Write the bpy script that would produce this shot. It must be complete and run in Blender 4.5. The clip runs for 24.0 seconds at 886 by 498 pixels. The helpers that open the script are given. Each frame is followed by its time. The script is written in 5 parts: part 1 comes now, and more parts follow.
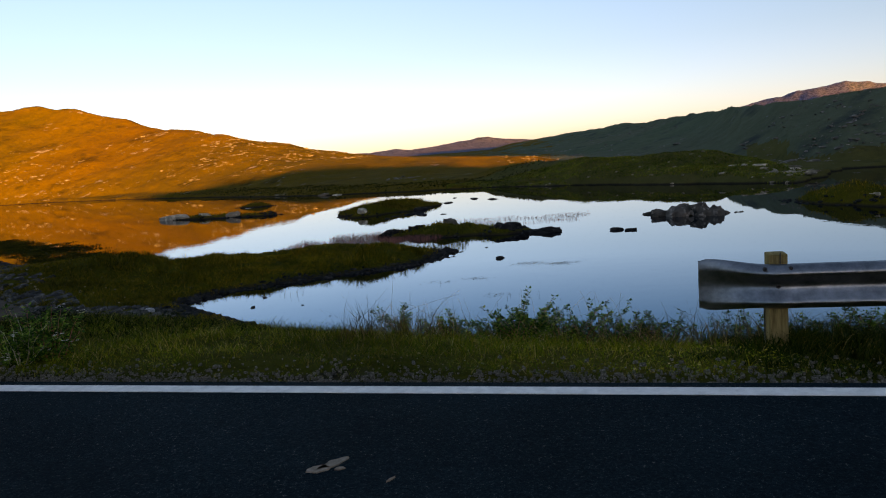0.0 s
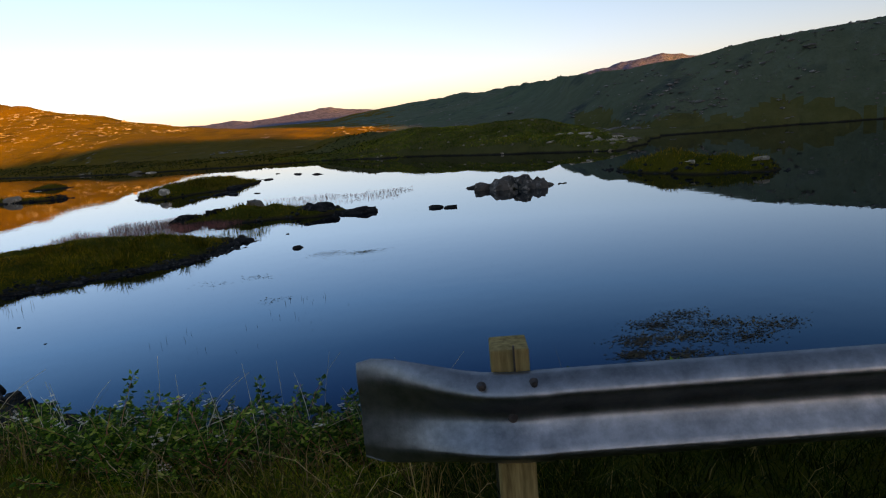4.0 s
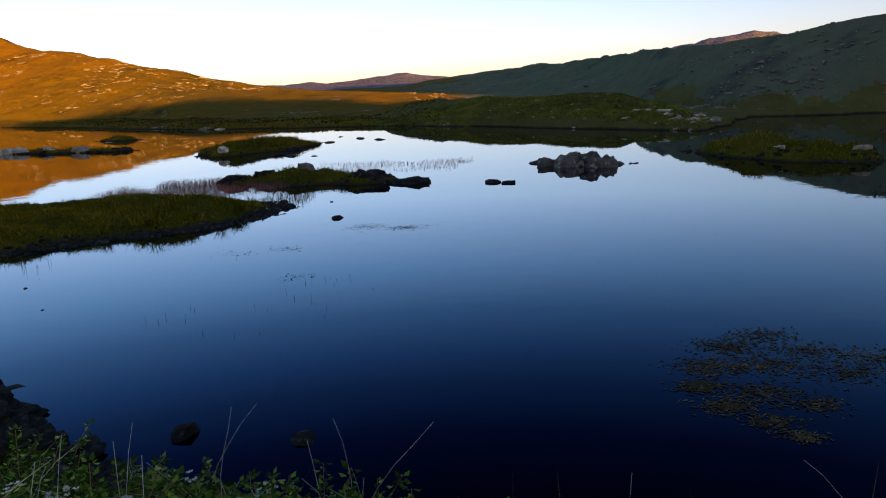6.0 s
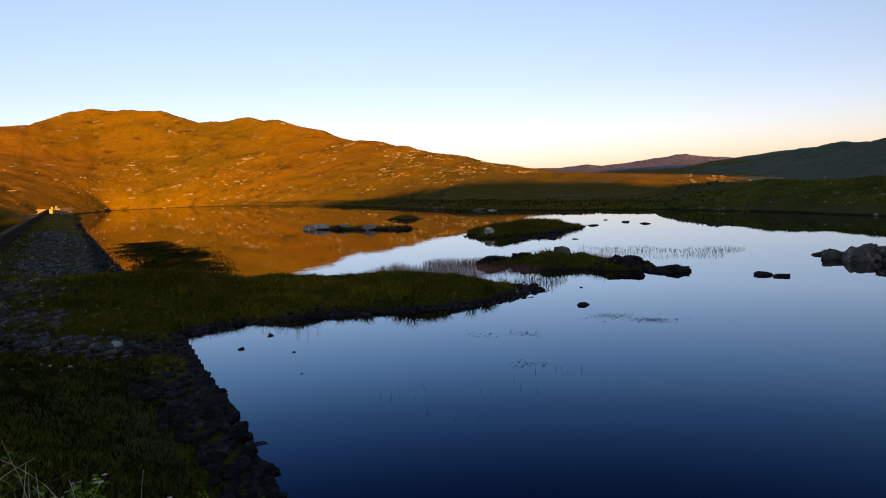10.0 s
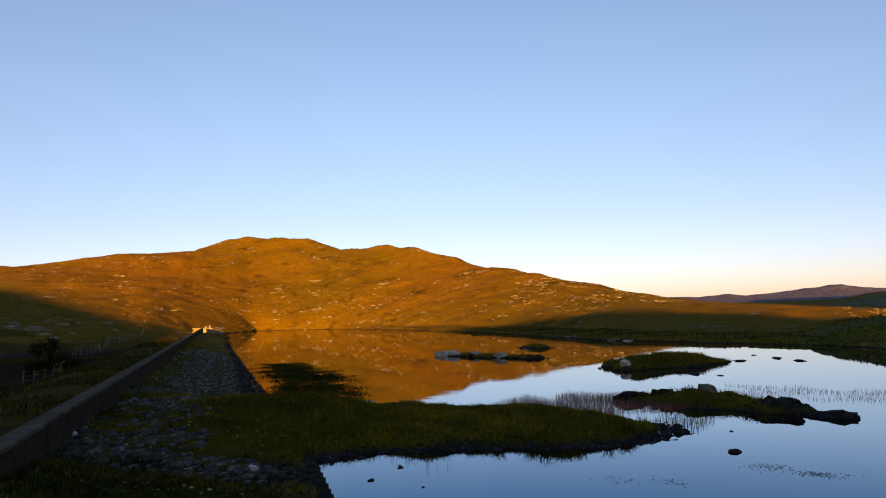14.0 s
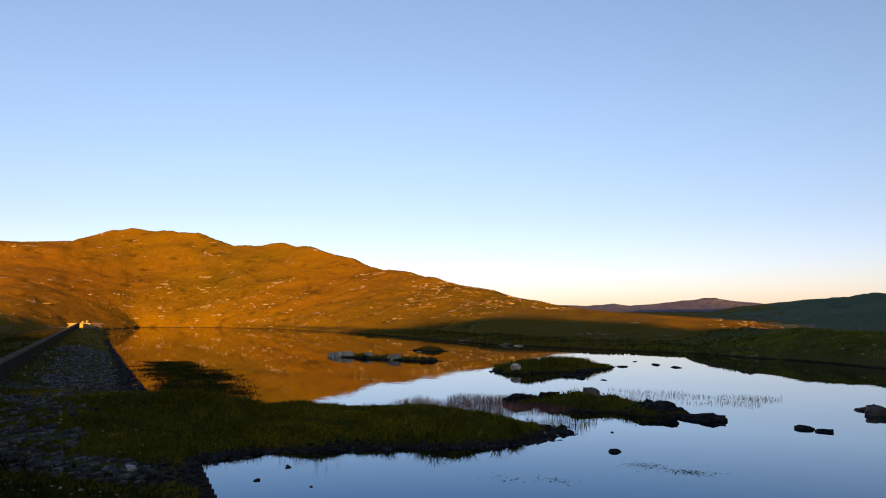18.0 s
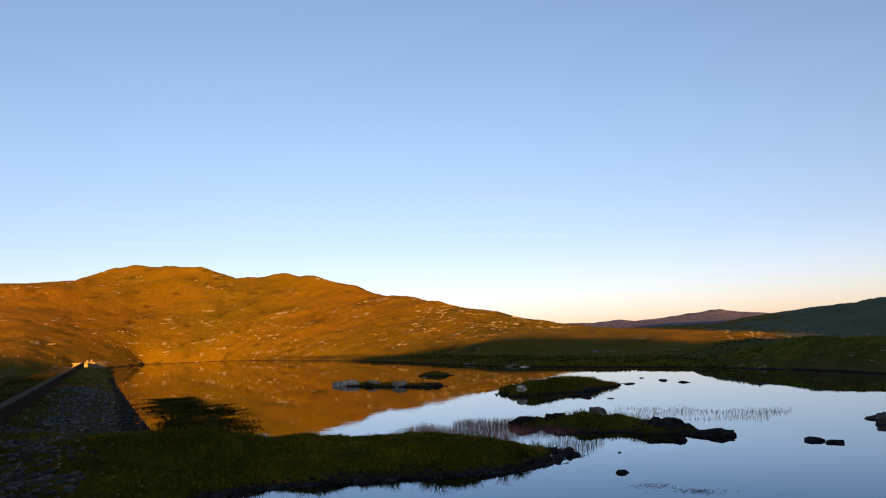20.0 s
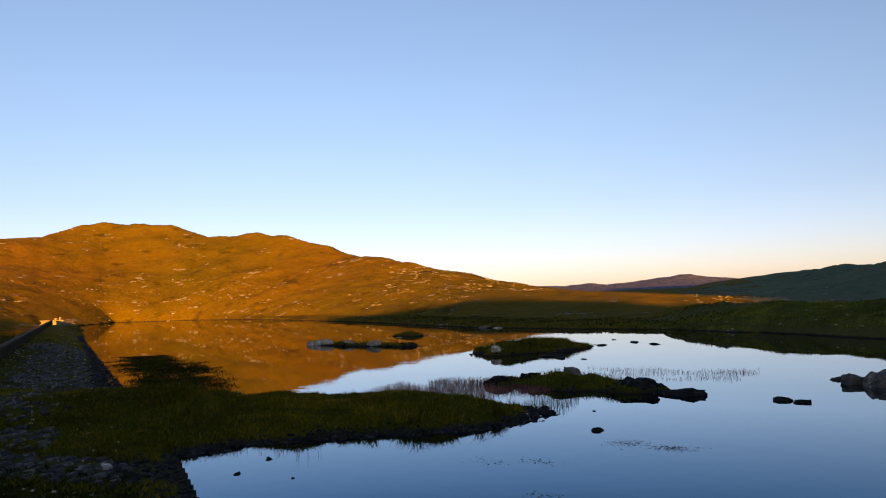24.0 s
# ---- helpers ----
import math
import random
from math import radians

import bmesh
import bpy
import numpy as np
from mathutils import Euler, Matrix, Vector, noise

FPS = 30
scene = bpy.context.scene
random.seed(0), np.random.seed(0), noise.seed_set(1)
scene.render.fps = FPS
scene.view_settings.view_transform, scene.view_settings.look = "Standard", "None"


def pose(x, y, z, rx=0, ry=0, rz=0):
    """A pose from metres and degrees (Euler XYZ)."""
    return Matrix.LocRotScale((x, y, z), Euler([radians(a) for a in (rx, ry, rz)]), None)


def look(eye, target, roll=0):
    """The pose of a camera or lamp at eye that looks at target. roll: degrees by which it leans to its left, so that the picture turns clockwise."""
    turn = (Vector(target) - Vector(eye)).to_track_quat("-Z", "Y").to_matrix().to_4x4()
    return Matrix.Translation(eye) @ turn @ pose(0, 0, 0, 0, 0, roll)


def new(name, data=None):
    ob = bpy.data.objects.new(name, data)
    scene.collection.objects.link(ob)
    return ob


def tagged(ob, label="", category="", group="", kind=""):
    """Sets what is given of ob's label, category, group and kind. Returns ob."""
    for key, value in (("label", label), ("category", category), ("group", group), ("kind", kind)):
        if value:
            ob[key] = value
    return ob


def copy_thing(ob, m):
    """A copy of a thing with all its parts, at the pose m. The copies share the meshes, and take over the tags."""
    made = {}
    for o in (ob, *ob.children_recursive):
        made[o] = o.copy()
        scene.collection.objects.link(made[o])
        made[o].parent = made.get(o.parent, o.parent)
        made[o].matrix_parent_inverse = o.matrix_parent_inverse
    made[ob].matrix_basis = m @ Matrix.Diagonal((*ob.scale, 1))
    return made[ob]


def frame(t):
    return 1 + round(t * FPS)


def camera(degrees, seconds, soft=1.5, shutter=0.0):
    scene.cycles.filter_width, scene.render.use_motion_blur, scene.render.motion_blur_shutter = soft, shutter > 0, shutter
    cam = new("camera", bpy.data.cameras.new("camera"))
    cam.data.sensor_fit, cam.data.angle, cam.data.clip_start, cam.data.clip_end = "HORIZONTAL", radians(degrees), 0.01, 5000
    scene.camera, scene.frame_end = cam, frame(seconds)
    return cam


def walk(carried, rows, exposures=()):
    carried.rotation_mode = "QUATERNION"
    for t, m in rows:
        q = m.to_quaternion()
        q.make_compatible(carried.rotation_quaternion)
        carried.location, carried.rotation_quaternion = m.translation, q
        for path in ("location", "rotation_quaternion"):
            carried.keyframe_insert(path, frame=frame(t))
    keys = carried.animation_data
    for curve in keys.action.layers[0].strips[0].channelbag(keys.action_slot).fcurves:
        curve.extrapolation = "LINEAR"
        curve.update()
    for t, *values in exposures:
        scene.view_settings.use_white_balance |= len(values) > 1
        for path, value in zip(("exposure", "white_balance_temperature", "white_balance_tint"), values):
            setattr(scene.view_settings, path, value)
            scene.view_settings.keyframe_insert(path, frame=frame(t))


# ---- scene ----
cam = camera(63.6, 24.0, soft=1.1)
PATH = [
    (0, (-1.116, -0.702, 3.411), (-1.383, 1.263, 3.152), -4.4),
    (0.5, (-1.079, -0.359, 3.423), (-1.283, 1.611, 3.144), -5.9),
    (1, (-0.967, 0.005, 3.437), (-1.181, 1.979, 3.198), -7.0),
    (1.5, (-0.873, 0.414, 3.418), (-1.089, 2.386, 3.165), -6.2),
    (2, (-0.684, 0.919, 3.386), (-0.787, 2.889, 3.057), -4.5),
    (2.5, (-0.499, 1.231, 3.398), (-0.648, 3.194, 3.045), -6.6),
    (3, (-0.294, 1.644, 3.378), (-0.355, 3.618, 3.06), -7.9),
    (3.5, (-0.088, 2.037, 3.348), (0.006, 4.0, 2.979), -6.6),
    (5.5, (0.815, 3.361, 3.202), (0.913, 5.324, 2.831), -1.5),
    (6, (0.751, 3.96, 3.182), (0.703, 5.91, 2.74), -2.5),
    (6.5, (0.883, 4.072, 3.197), (0.807, 6.009, 2.706), -2.7),
    (7, (1.167, 4.081, 3.146), (0.918, 5.989, 2.599), -4.2),
    (7.5, (1.281, 4.192, 3.168), (0.63, 6.007, 2.637), -3.7),
    (8, (1.364, 4.161, 3.239), (0.7, 6.001, 2.821), -3.5),
    (8.5, (1.303, 4.243, 3.221), (0.612, 6.085, 2.857), -3.7),
    (9, (1.277, 4.27, 3.255), (0.549, 6.106, 2.944), -2.4),
    (9.5, (1.328, 4.194, 3.283), (0.582, 6.03, 3.018), -2.5),
    (10, (1.286, 4.252, 3.276), (0.519, 6.089, 3.088), -2.7),
    (10.5, (1.225, 4.27, 3.298), (0.392, 6.085, 3.189), -1.8),
    (11, (1.227, 4.215, 3.316), (0.332, 6.001, 3.228), -1.3),
    (11.5, (1.175, 4.276, 3.334), (0.198, 6.021, 3.298), -1.8),
    (13.5, (1.197, 4.214, 3.4), (0.109, 5.888, 3.527), -1.4),
    (14, (1.161, 4.317, 3.394), (0.085, 5.994, 3.571), -1.6),
    (14.5, (1.266, 4.215, 3.409), (0.213, 5.898, 3.647), -1.8),
    (15, (1.239, 4.161, 3.46), (0.209, 5.857, 3.71), -1.9),
    (15.5, (1.231, 4.241, 3.402), (0.209, 5.94, 3.663), -1.7),
    (16, (1.122, 4.482, 3.419), (0.103, 6.18, 3.701), -1.5),
    (16.5, (1.167, 4.384, 3.373), (0.159, 6.076, 3.724), -1.0),
    (17, (1.277, 4.242, 3.324), (0.286, 5.943, 3.678), -0.7),
    (17.5, (1.200, 4.250, 3.360), (0.235, 5.974, 3.669), -0.3),
    (18, (1.140, 4.310, 3.315), (0.315, 6.123, 3.496), 0.0),
    (18.5, (1.162, 4.402, 3.303), (0.391, 6.245, 3.402), 0.6),
    (19, (1.004, 4.383, 3.302), (0.222, 6.216, 3.472), 2.7),
    (19.5, (1.281, 4.46, 3.368), (0.468, 6.273, 3.602), -2.1),
    (21.5, (1.130, 4.500, 3.360), (0.275, 6.287, 3.634), -2.6),
    (22, (1.150, 4.580, 3.345), (0.190, 6.314, 3.612), -3.6),
    (22.5, (1.150, 4.550, 3.340), (0.156, 6.267, 3.589), -3.9),
    (23, (1.120, 4.520, 3.332), (0.146, 6.253, 3.549), -5.1),
    (23.5, (1.100, 4.520, 3.320), (0.249, 6.316, 3.543), -2.6),
    (24, (1.050, 4.520, 3.310), (0.282, 6.362, 3.447), -1.9),
]
walk(cam, [(t, look(e, g, r)) for t, e, g, r in PATH],
     [(0, 2.20, 9000, 31), (3, 2.27, 8900, 31), (5.5, 2.25, 8400, 32), (6.2, 2.35, 8100, 32), (7, 2.88, 8500, 29), (8, 2.95, 8500, 29), (9, 2.27, 8500, 34),
      (10, 1.98, 8500, 35), (11.5, 1.85, 8250, 34), (14, 1.88, 8150, 32), (16, 1.98, 8150, 32), (17.5, 1.98, 8150, 32), (19, 1.86, 8150, 32),
      (22, 1.97, 8150, 32), (23, 1.99, 8150, 32), (24, 1.9, 8150, 32)])

# ---------------------------------------------------------------- light
SUN_AZ, SUN_EL = radians(156.0), radians(6.0)      # clockwise from +y; low evening sun behind the road
world = bpy.data.worlds.new("evening_sky")
world.use_nodes = True
scene.world = world
wn = world.node_tree.nodes
sky = wn.new("ShaderNodeTexSky")
sky.sky_type = "NISHITA"
sky.sun_disc = False
sky.sun_elevation = SUN_EL
sky.sun_rotation = SUN_AZ
sky.altitude = 100.0
sky.air_density, sky.dust_density, sky.ozone_density = 0.78, 0.5, 2.5
# tint over the sky model: rosy haze painted low all round, brighter higher up
high = wn.new("ShaderNodeTexCoord")
lift = wn.new("ShaderNodeSeparateXYZ")
painted_haze = wn.new("ShaderNodeValToRGB")
tint = wn.new("ShaderNodeMix")
for at, tone in ((0.05, (0.99, 0.885, 1.0)), (0.13, (0.97, 0.91, 0.92)), (0.28, (1.08, 1.09, 1.03)), (0.6, (1.2, 1.25, 1.2))):
    e = painted_haze.color_ramp.elements.new(at)
    e.color = (*tone, 1)
painted_haze.color_ramp.elements[0].color = (1.0, 0.87, 1.04, 1)
painted_haze.color_ramp.elements[-1].color = (1.2, 1.25, 1.2, 1)
tint.data_type, tint.blend_type = "RGBA", "MULTIPLY"
tint.inputs[0].default_value = 1.0
for a, b in ((high.outputs["Generated"], lift.inputs[0]), (lift.outputs["Z"], painted_haze.inputs["Fac"]), (sky.outputs["Color"], tint.inputs[6]),
             (painted_haze.outputs["Color"], tint.inputs[7]), (tint.outputs[2], wn["Background"].inputs["Color"])):
    world.node_tree.links.new(a, b)
# sky strength set by hand to fall steadily from -x to +x
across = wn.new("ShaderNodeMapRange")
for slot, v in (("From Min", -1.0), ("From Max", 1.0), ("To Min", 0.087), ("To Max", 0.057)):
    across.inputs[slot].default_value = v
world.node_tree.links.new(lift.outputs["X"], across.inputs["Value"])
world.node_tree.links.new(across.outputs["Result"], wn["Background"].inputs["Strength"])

sun = new("sun", bpy.data.lights.new("sun", "SUN"))
sun.data.energy, sun.data.angle, sun.data.color = 5.0, radians(0.55), (1.0, 0.5, 0.06)
sun_way = Vector((-math.sin(SUN_AZ) * math.cos(SUN_EL), -math.cos(SUN_AZ) * math.cos(SUN_EL), -math.sin(SUN_EL)))
sun.rotation_mode = "QUATERNION"
sun.rotation_quaternion = sun_way.to_track_quat("-Z", "Y")

# ---------------------------------------------------------------- materials


def material(name, base=(0.5, 0.5, 0.5), rough=0.8, metal=0.0):
    m = bpy.data.materials.new(name)
    m.use_nodes = True
    p = m.node_tree.nodes["Principled BSDF"]
    p.inputs["Base Color"].default_value = (*base, 1)
    p.inputs["Roughness"].default_value = rough
    p.inputs["Metallic"].default_value = metal
    p.inputs["Specular IOR Level"].default_value = 0.5 if metal or rough < 0.5 else 0.015
    return m


def node(m, kind, **settings):
    n = m.node_tree.nodes.new(kind)
    for key, value in settings.items():
        n.inputs[key.replace("_", " ")].default_value = value
    return n


def wire(m, a, b):
    m.node_tree.links.new(a, b)


def ramp(m, source, stops):
    n = m.node_tree.nodes.new("ShaderNodeValToRGB")
    e = n.color_ramp.elements
    while len(e) < len(stops):
        e.new(0.5)
    for k, (at, col) in enumerate(stops):
        e[k].position = at
        e[k].color = (*col, 1)
    wire(m, source, n.inputs["Fac"])
    return n.outputs["Color"]


def noisy(m, scale, detail=6.0, rough=0.6, stretch=None):
    n = node(m, "ShaderNodeTexNoise", Scale=scale, Detail=detail, Roughness=rough)
    g = m.node_tree.nodes.new("ShaderNodeNewGeometry")
    if stretch:
        v = m.node_tree.nodes.new("ShaderNodeMapping")
        v.inputs["Scale"].default_value = stretch
        wire(m, g.outputs["Position"], v.inputs["Vector"])
        wire(m, v.outputs["Vector"], n.inputs["Vector"])
    else:
        wire(m, g.outputs["Position"], n.inputs["Vector"])
    return n.outputs["Fac"]


def mix(m, fac, a, b):
    n = m.node_tree.nodes.new("ShaderNodeMix")
    n.data_type = "RGBA"
    if isinstance(fac, (int, float)):
        n.inputs[0].default_value = fac
    else:
        wire(m, fac, n.inputs[0])
    for sock, v in ((n.inputs[6], a), (n.inputs[7], b)):
        if isinstance(v, tuple):
            sock.default_value = (*v, 1)
        else:
            wire(m, v, sock)
    return n.outputs[2]


def base_in(m):
    return m.node_tree.nodes["Principled BSDF"].inputs["Base Color"]


def relief(m, fac, strength, distance):
    b = node(m, "ShaderNodeBump", Strength=strength, Distance=distance)
    wire(m, fac, b.inputs["Height"])
    wire(m, b.outputs["Normal"], m.node_tree.nodes["Principled BSDF"].inputs["Normal"])


def grey(v):
    return (v, v, v)


def moor_material(name, tone, stone, cut=0.635):
    """Hill turf of grass and heather with bare rock showing through; tone tints the turf."""
    m = material(name, rough=0.95)
    broad = ramp(m, noisy(m, 0.035, 5), [(0.3, (0.106, 0.090, 0.015)), (0.5, (0.200, 0.131, 0.022)), (0.7, (0.263, 0.163, 0.027))])
    fine = ramp(m, noisy(m, 0.5, 8, 0.7), [(0.3, (0.056, 0.057, 0.010)), (0.55, (0.188, 0.131, 0.025)), (0.75, (0.288, 0.206, 0.056))])
    turf = mix(m, 0.5, broad, fine)
    wide = ramp(m, noisy(m, 0.013, 3, 0.5), [(0.35, (0.10, 0.105, 0.012)), (0.5, (0.2, 0.13, 0.02)), (0.65, (0.29, 0.13, 0.022))])
    turf = mix(m, 0.35, turf, wide)
    heath = ramp(m, noisy(m, 0.16, 6, 0.65), [(0.55, grey(0)), (0.7, grey(0.75))])
    turf = mix(m, heath, turf, (0.035, 0.03, 0.012))
    spots = ramp(m, noisy(m, 0.21, 7, 0.62, (1, 1, 2.2)), [(cut, grey(0)), (cut + 0.045, grey(1))])
    n = m.node_tree.nodes.new("ShaderNodeMix")
    n.data_type, n.blend_type = "RGBA", "MULTIPLY"
    n.inputs[0].default_value = 1.0
    wire(m, turf, n.inputs[6])
    n.inputs[7].default_value = (*tone, 1)
    bare = ramp(m, noisy(m, 1.3, 6), [(0.3, tuple(v * 0.4 for v in stone)), (0.7, stone)])
    wire(m, dark_foot(m, mix(m, spots, n.outputs[2], bare), 0.04, 0.14), base_in(m))
    relief(m, noisy(m, 0.9, 8, 0.7), 0.9, 0.5)
    return m


def dark_foot(m, colour, low, high):
    """Darker brown ground where the land meets the water: how far a place stands over the lake."""
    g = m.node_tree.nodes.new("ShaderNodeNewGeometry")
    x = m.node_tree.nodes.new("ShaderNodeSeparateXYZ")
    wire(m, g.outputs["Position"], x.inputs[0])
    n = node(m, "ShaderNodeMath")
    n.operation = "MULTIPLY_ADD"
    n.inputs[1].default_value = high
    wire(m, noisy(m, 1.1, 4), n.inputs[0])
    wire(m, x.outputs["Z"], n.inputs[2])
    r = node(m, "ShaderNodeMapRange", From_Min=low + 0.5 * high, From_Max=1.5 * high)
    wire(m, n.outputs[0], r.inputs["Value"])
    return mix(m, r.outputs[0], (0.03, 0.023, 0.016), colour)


def turf_material():
    m = material("turf", rough=0.95)
    a = ramp(m, noisy(m, 0.45, 6), [(0.35, (0.022, 0.027, 0.002)), (0.55, (0.065, 0.06, 0.004)), (0.75, (0.13, 0.085, 0.012))])
    b = ramp(m, noisy(m, 9.0, 6, 0.7), [(0.3, (0.01, 0.011, 0.003)), (0.7, (0.10, 0.098, 0.01))])
    wire(m, dark_foot(m, mix(m, 0.5, a, b), 0.02, 0.12), base_in(m))
    relief(m, noisy(m, 14.0, 6, 0.7), 0.9, 0.08)
    return m


def mud_material():
    m = material("lake_bed", rough=0.7)
    wire(m, ramp(m, noisy(m, 1.2, 8), [(0.3, (0.012, 0.01, 0.008)), (0.7, (0.045, 0.036, 0.026))]), base_in(m))
    relief(m, noisy(m, 6.0, 6), 0.8, 0.05)
    return m


def stony_material():
    m = material("stony_ground", rough=0.9)
    a = ramp(m, noisy(m, 2.2, 8, 0.7), [(0.35, (0.014, 0.011, 0.007)), (0.6, (0.045, 0.034, 0.023)), (0.8, (0.09, 0.075, 0.055))])
    g = ramp(m, noisy(m, 0.55, 6, 0.6), [(0.36, grey(0)), (0.5, grey(1))])
    wire(m, mix(m, g, a, (0.055, 0.052, 0.008)), base_in(m))
    relief(m, noisy(m, 5.0, 8, 0.7), 0.9, 0.08)
    return m


def rock_material(name, dark, light, scale):
    m = material(name, rough=0.85)
    a = ramp(m, noisy(m, scale, 8, 0.65), [(0.3, dark), (0.7, light)])
    lichen = ramp(m, noisy(m, scale * 2.6, 5), [(0.54, grey(0)), (0.62, grey(0.8))])
    pale = tuple(min(1.0, v * 1.7) for v in light)
    a = mix(m, lichen, a, pale)
    oi = m.node_tree.nodes.new("ShaderNodeObjectInfo")
    a = mix(m, ramp(m, oi.outputs["Random"], [(0.0, grey(0.0)), (1.0, grey(0.55))]), a, tuple(v * 0.5 for v in dark))
    wire(m, a, base_in(m))
    relief(m, noisy(m, scale * 4, 8, 0.7), 0.8, 0.06)
    return m


def leaf_material(name, stops, rough=0.6):
    m = material(name, rough=rough)
    m.node_tree.nodes["Principled BSDF"].inputs["Specular IOR Level"].default_value = 0.02
    g = m.node_tree.nodes.new("ShaderNodeNewGeometry")
    a = ramp(m, g.outputs["Random Per Island"], stops)
    b = ramp(m, noisy(m, 0.8, 4), [(0.3, grey(0.36)), (0.7, grey(1.0))])
    n = m.node_tree.nodes.new("ShaderNodeMix")
    n.data_type, n.blend_type = "RGBA", "MULTIPLY"
    n.inputs[0].default_value = 1.0
    wire(m, a, n.inputs[6])
    wire(m, b, n.inputs[7])
    o = m.node_tree.nodes.new("ShaderNodeMix")
    o.data_type, o.blend_type = "RGBA", "MULTIPLY"
    o.inputs[0].default_value = 1.0
    wire(m, n.outputs[2], o.inputs[6])
    wire(m, ramp(m, noisy(m, 0.16, 4), [(0.36, (0.5, 0.48, 0.6)), (0.5, (0.95, 0.95, 0.95)), (0.66, (1.45, 1.2, 1.0))]), o.inputs[7])
    wire(m, o.outputs[2], base_in(m))
    return m


def water_material():
    """Still peaty water: black below, a sharp mirror at a low angle; steeper reflections are painted dim and deep blue
    by a ramp.
    """
    m = material("lake_water", (0.0, 0.0004, 0.0016), 0.6)
    p = m.node_tree.nodes["Principled BSDF"]
    p.inputs["Specular IOR Level"].default_value = 0.0
    calm = noisy(m, 0.09, 3)
    n = node(m, "ShaderNodeMath")
    n.operation = "MULTIPLY"
    wire(m, noisy(m, 1.6, 4, 0.5), n.inputs[0])
    wire(m, ramp(m, calm, [(0.45, grey(0.25)), (0.65, grey(1.0))]), n.inputs[1])
    b = node(m, "ShaderNodeBump", Strength=0.12, Distance=0.02)
    wire(m, n.outputs[0], b.inputs["Height"])
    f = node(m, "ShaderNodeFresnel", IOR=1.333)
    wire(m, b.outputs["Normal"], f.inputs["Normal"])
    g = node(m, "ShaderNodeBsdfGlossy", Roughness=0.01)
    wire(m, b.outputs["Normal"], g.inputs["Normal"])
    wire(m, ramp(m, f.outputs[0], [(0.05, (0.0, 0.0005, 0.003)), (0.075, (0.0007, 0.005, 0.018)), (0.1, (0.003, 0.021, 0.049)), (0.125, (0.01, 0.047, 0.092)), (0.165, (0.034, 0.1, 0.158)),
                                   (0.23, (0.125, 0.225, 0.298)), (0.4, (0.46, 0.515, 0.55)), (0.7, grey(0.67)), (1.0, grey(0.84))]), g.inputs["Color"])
    a = node(m, "ShaderNodeAddShader")
    wire(m, p.outputs[0], a.inputs[0])
    wire(m, g.outputs[0], a.inputs[1])
    wire(m, a.outputs[0], m.node_tree.nodes["Material Output"].inputs["Surface"])
    return m


def asphalt_material():
    m = material("asphalt", rough=0.8)
    a = ramp(m, noisy(m, 70.0, 5, 0.85), [(0.36, (0.003, 0.0085, 0.011)), (0.56, (0.0075, 0.024, 0.03)), (0.63, (0.03, 0.055, 0.06)), (0.70, (0.28, 0.3, 0.28))])
    b = ramp(m, noisy(m, 1.3, 6), [(0.3, grey(0.7)), (0.7, grey(1.1))])
    n = m.node_tree.nodes.new("ShaderNodeMix")
    n.data_type, n.blend_type = "RGBA", "MULTIPLY"
    n.inputs[0].default_value = 1.0
    wire(m, a, n.inputs[6])
    wire(m, b, n.inputs[7])
    wire(m, n.outputs[2], base_in(m))
    relief(m, noisy(m, 110.0, 3, 0.7), 1.0, 0.02)
    return m


def worn_material(name, dark, light, scale, rough=0.7, metal=0.0, bump=0.01):
    m = material(name, rough=rough, metal=metal)
    wire(m, ramp(m, noisy(m, scale, 8, 0.7), [(0.3, dark), (0.7, light)]), base_in(m))
    relief(m, noisy(m, scale * 5, 6), 0.5, bump)
    return m


def timber_material():
    m = material("weathered_timber", rough=0.85)
    wire(m, ramp(m, noisy(m, 6.0, 8, 0.6, (8, 8, 0.8)), [(0.3, (0.13, 0.085, 0.03)), (0.7, (0.38, 0.27, 0.11))]), base_in(m))
    relief(m, noisy(m, 10.0, 6, 0.6, (9, 9, 0.6)), 0.6, 0.006)
    return m


MOOR = moor_material("moor", (0.6, 0.575, 0.36), (0.3, 0.26, 0.21))
# blue tone stands in for haze and shade over the right-hand hill
HAZED_HEATH = moor_material("heath", (0.44, 0.84, 2.9), (0.22, 0.23, 0.25), 0.67)
# distance haze is put into the blue-grey tone of turf and stone
FAR = moor_material("hazed_far_hill", (0.24, 0.42, 4.0), (0.17, 0.175, 0.26), 0.46)
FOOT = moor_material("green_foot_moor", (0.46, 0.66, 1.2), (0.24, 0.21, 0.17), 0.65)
# darker copy of the moor that carries the shade behind the dam
SHADE_MOOR = moor_material("shaded_moor", (0.3, 0.33, 0.26), (0.2, 0.19, 0.17), 0.66)
TURF, MUD, STONY = turf_material(), mud_material(), stony_material()
ROCK = rock_material("grey_rock", (0.028, 0.025, 0.021), (0.19, 0.165, 0.135), 1.6)
CHALK = rock_material("whitish_rock", (0.2, 0.16, 0.115), (0.55, 0.45, 0.33), 1.1)
PALE = rock_material("pale_rock", (0.08, 0.065, 0.045), (0.34, 0.28, 0.2), 1.3)
COBBLE = rock_material("crest_stone", (0.014, 0.0142, 0.0135), (0.14, 0.134, 0.12), 2.5)
SLATE = rock_material("dark_slab", (0.006, 0.006, 0.006), (0.038, 0.038, 0.036), 2.5)
GRIT = rock_material("grey_grit", (0.05, 0.046, 0.038), (0.3, 0.27, 0.22), 40)
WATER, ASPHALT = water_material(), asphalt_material()
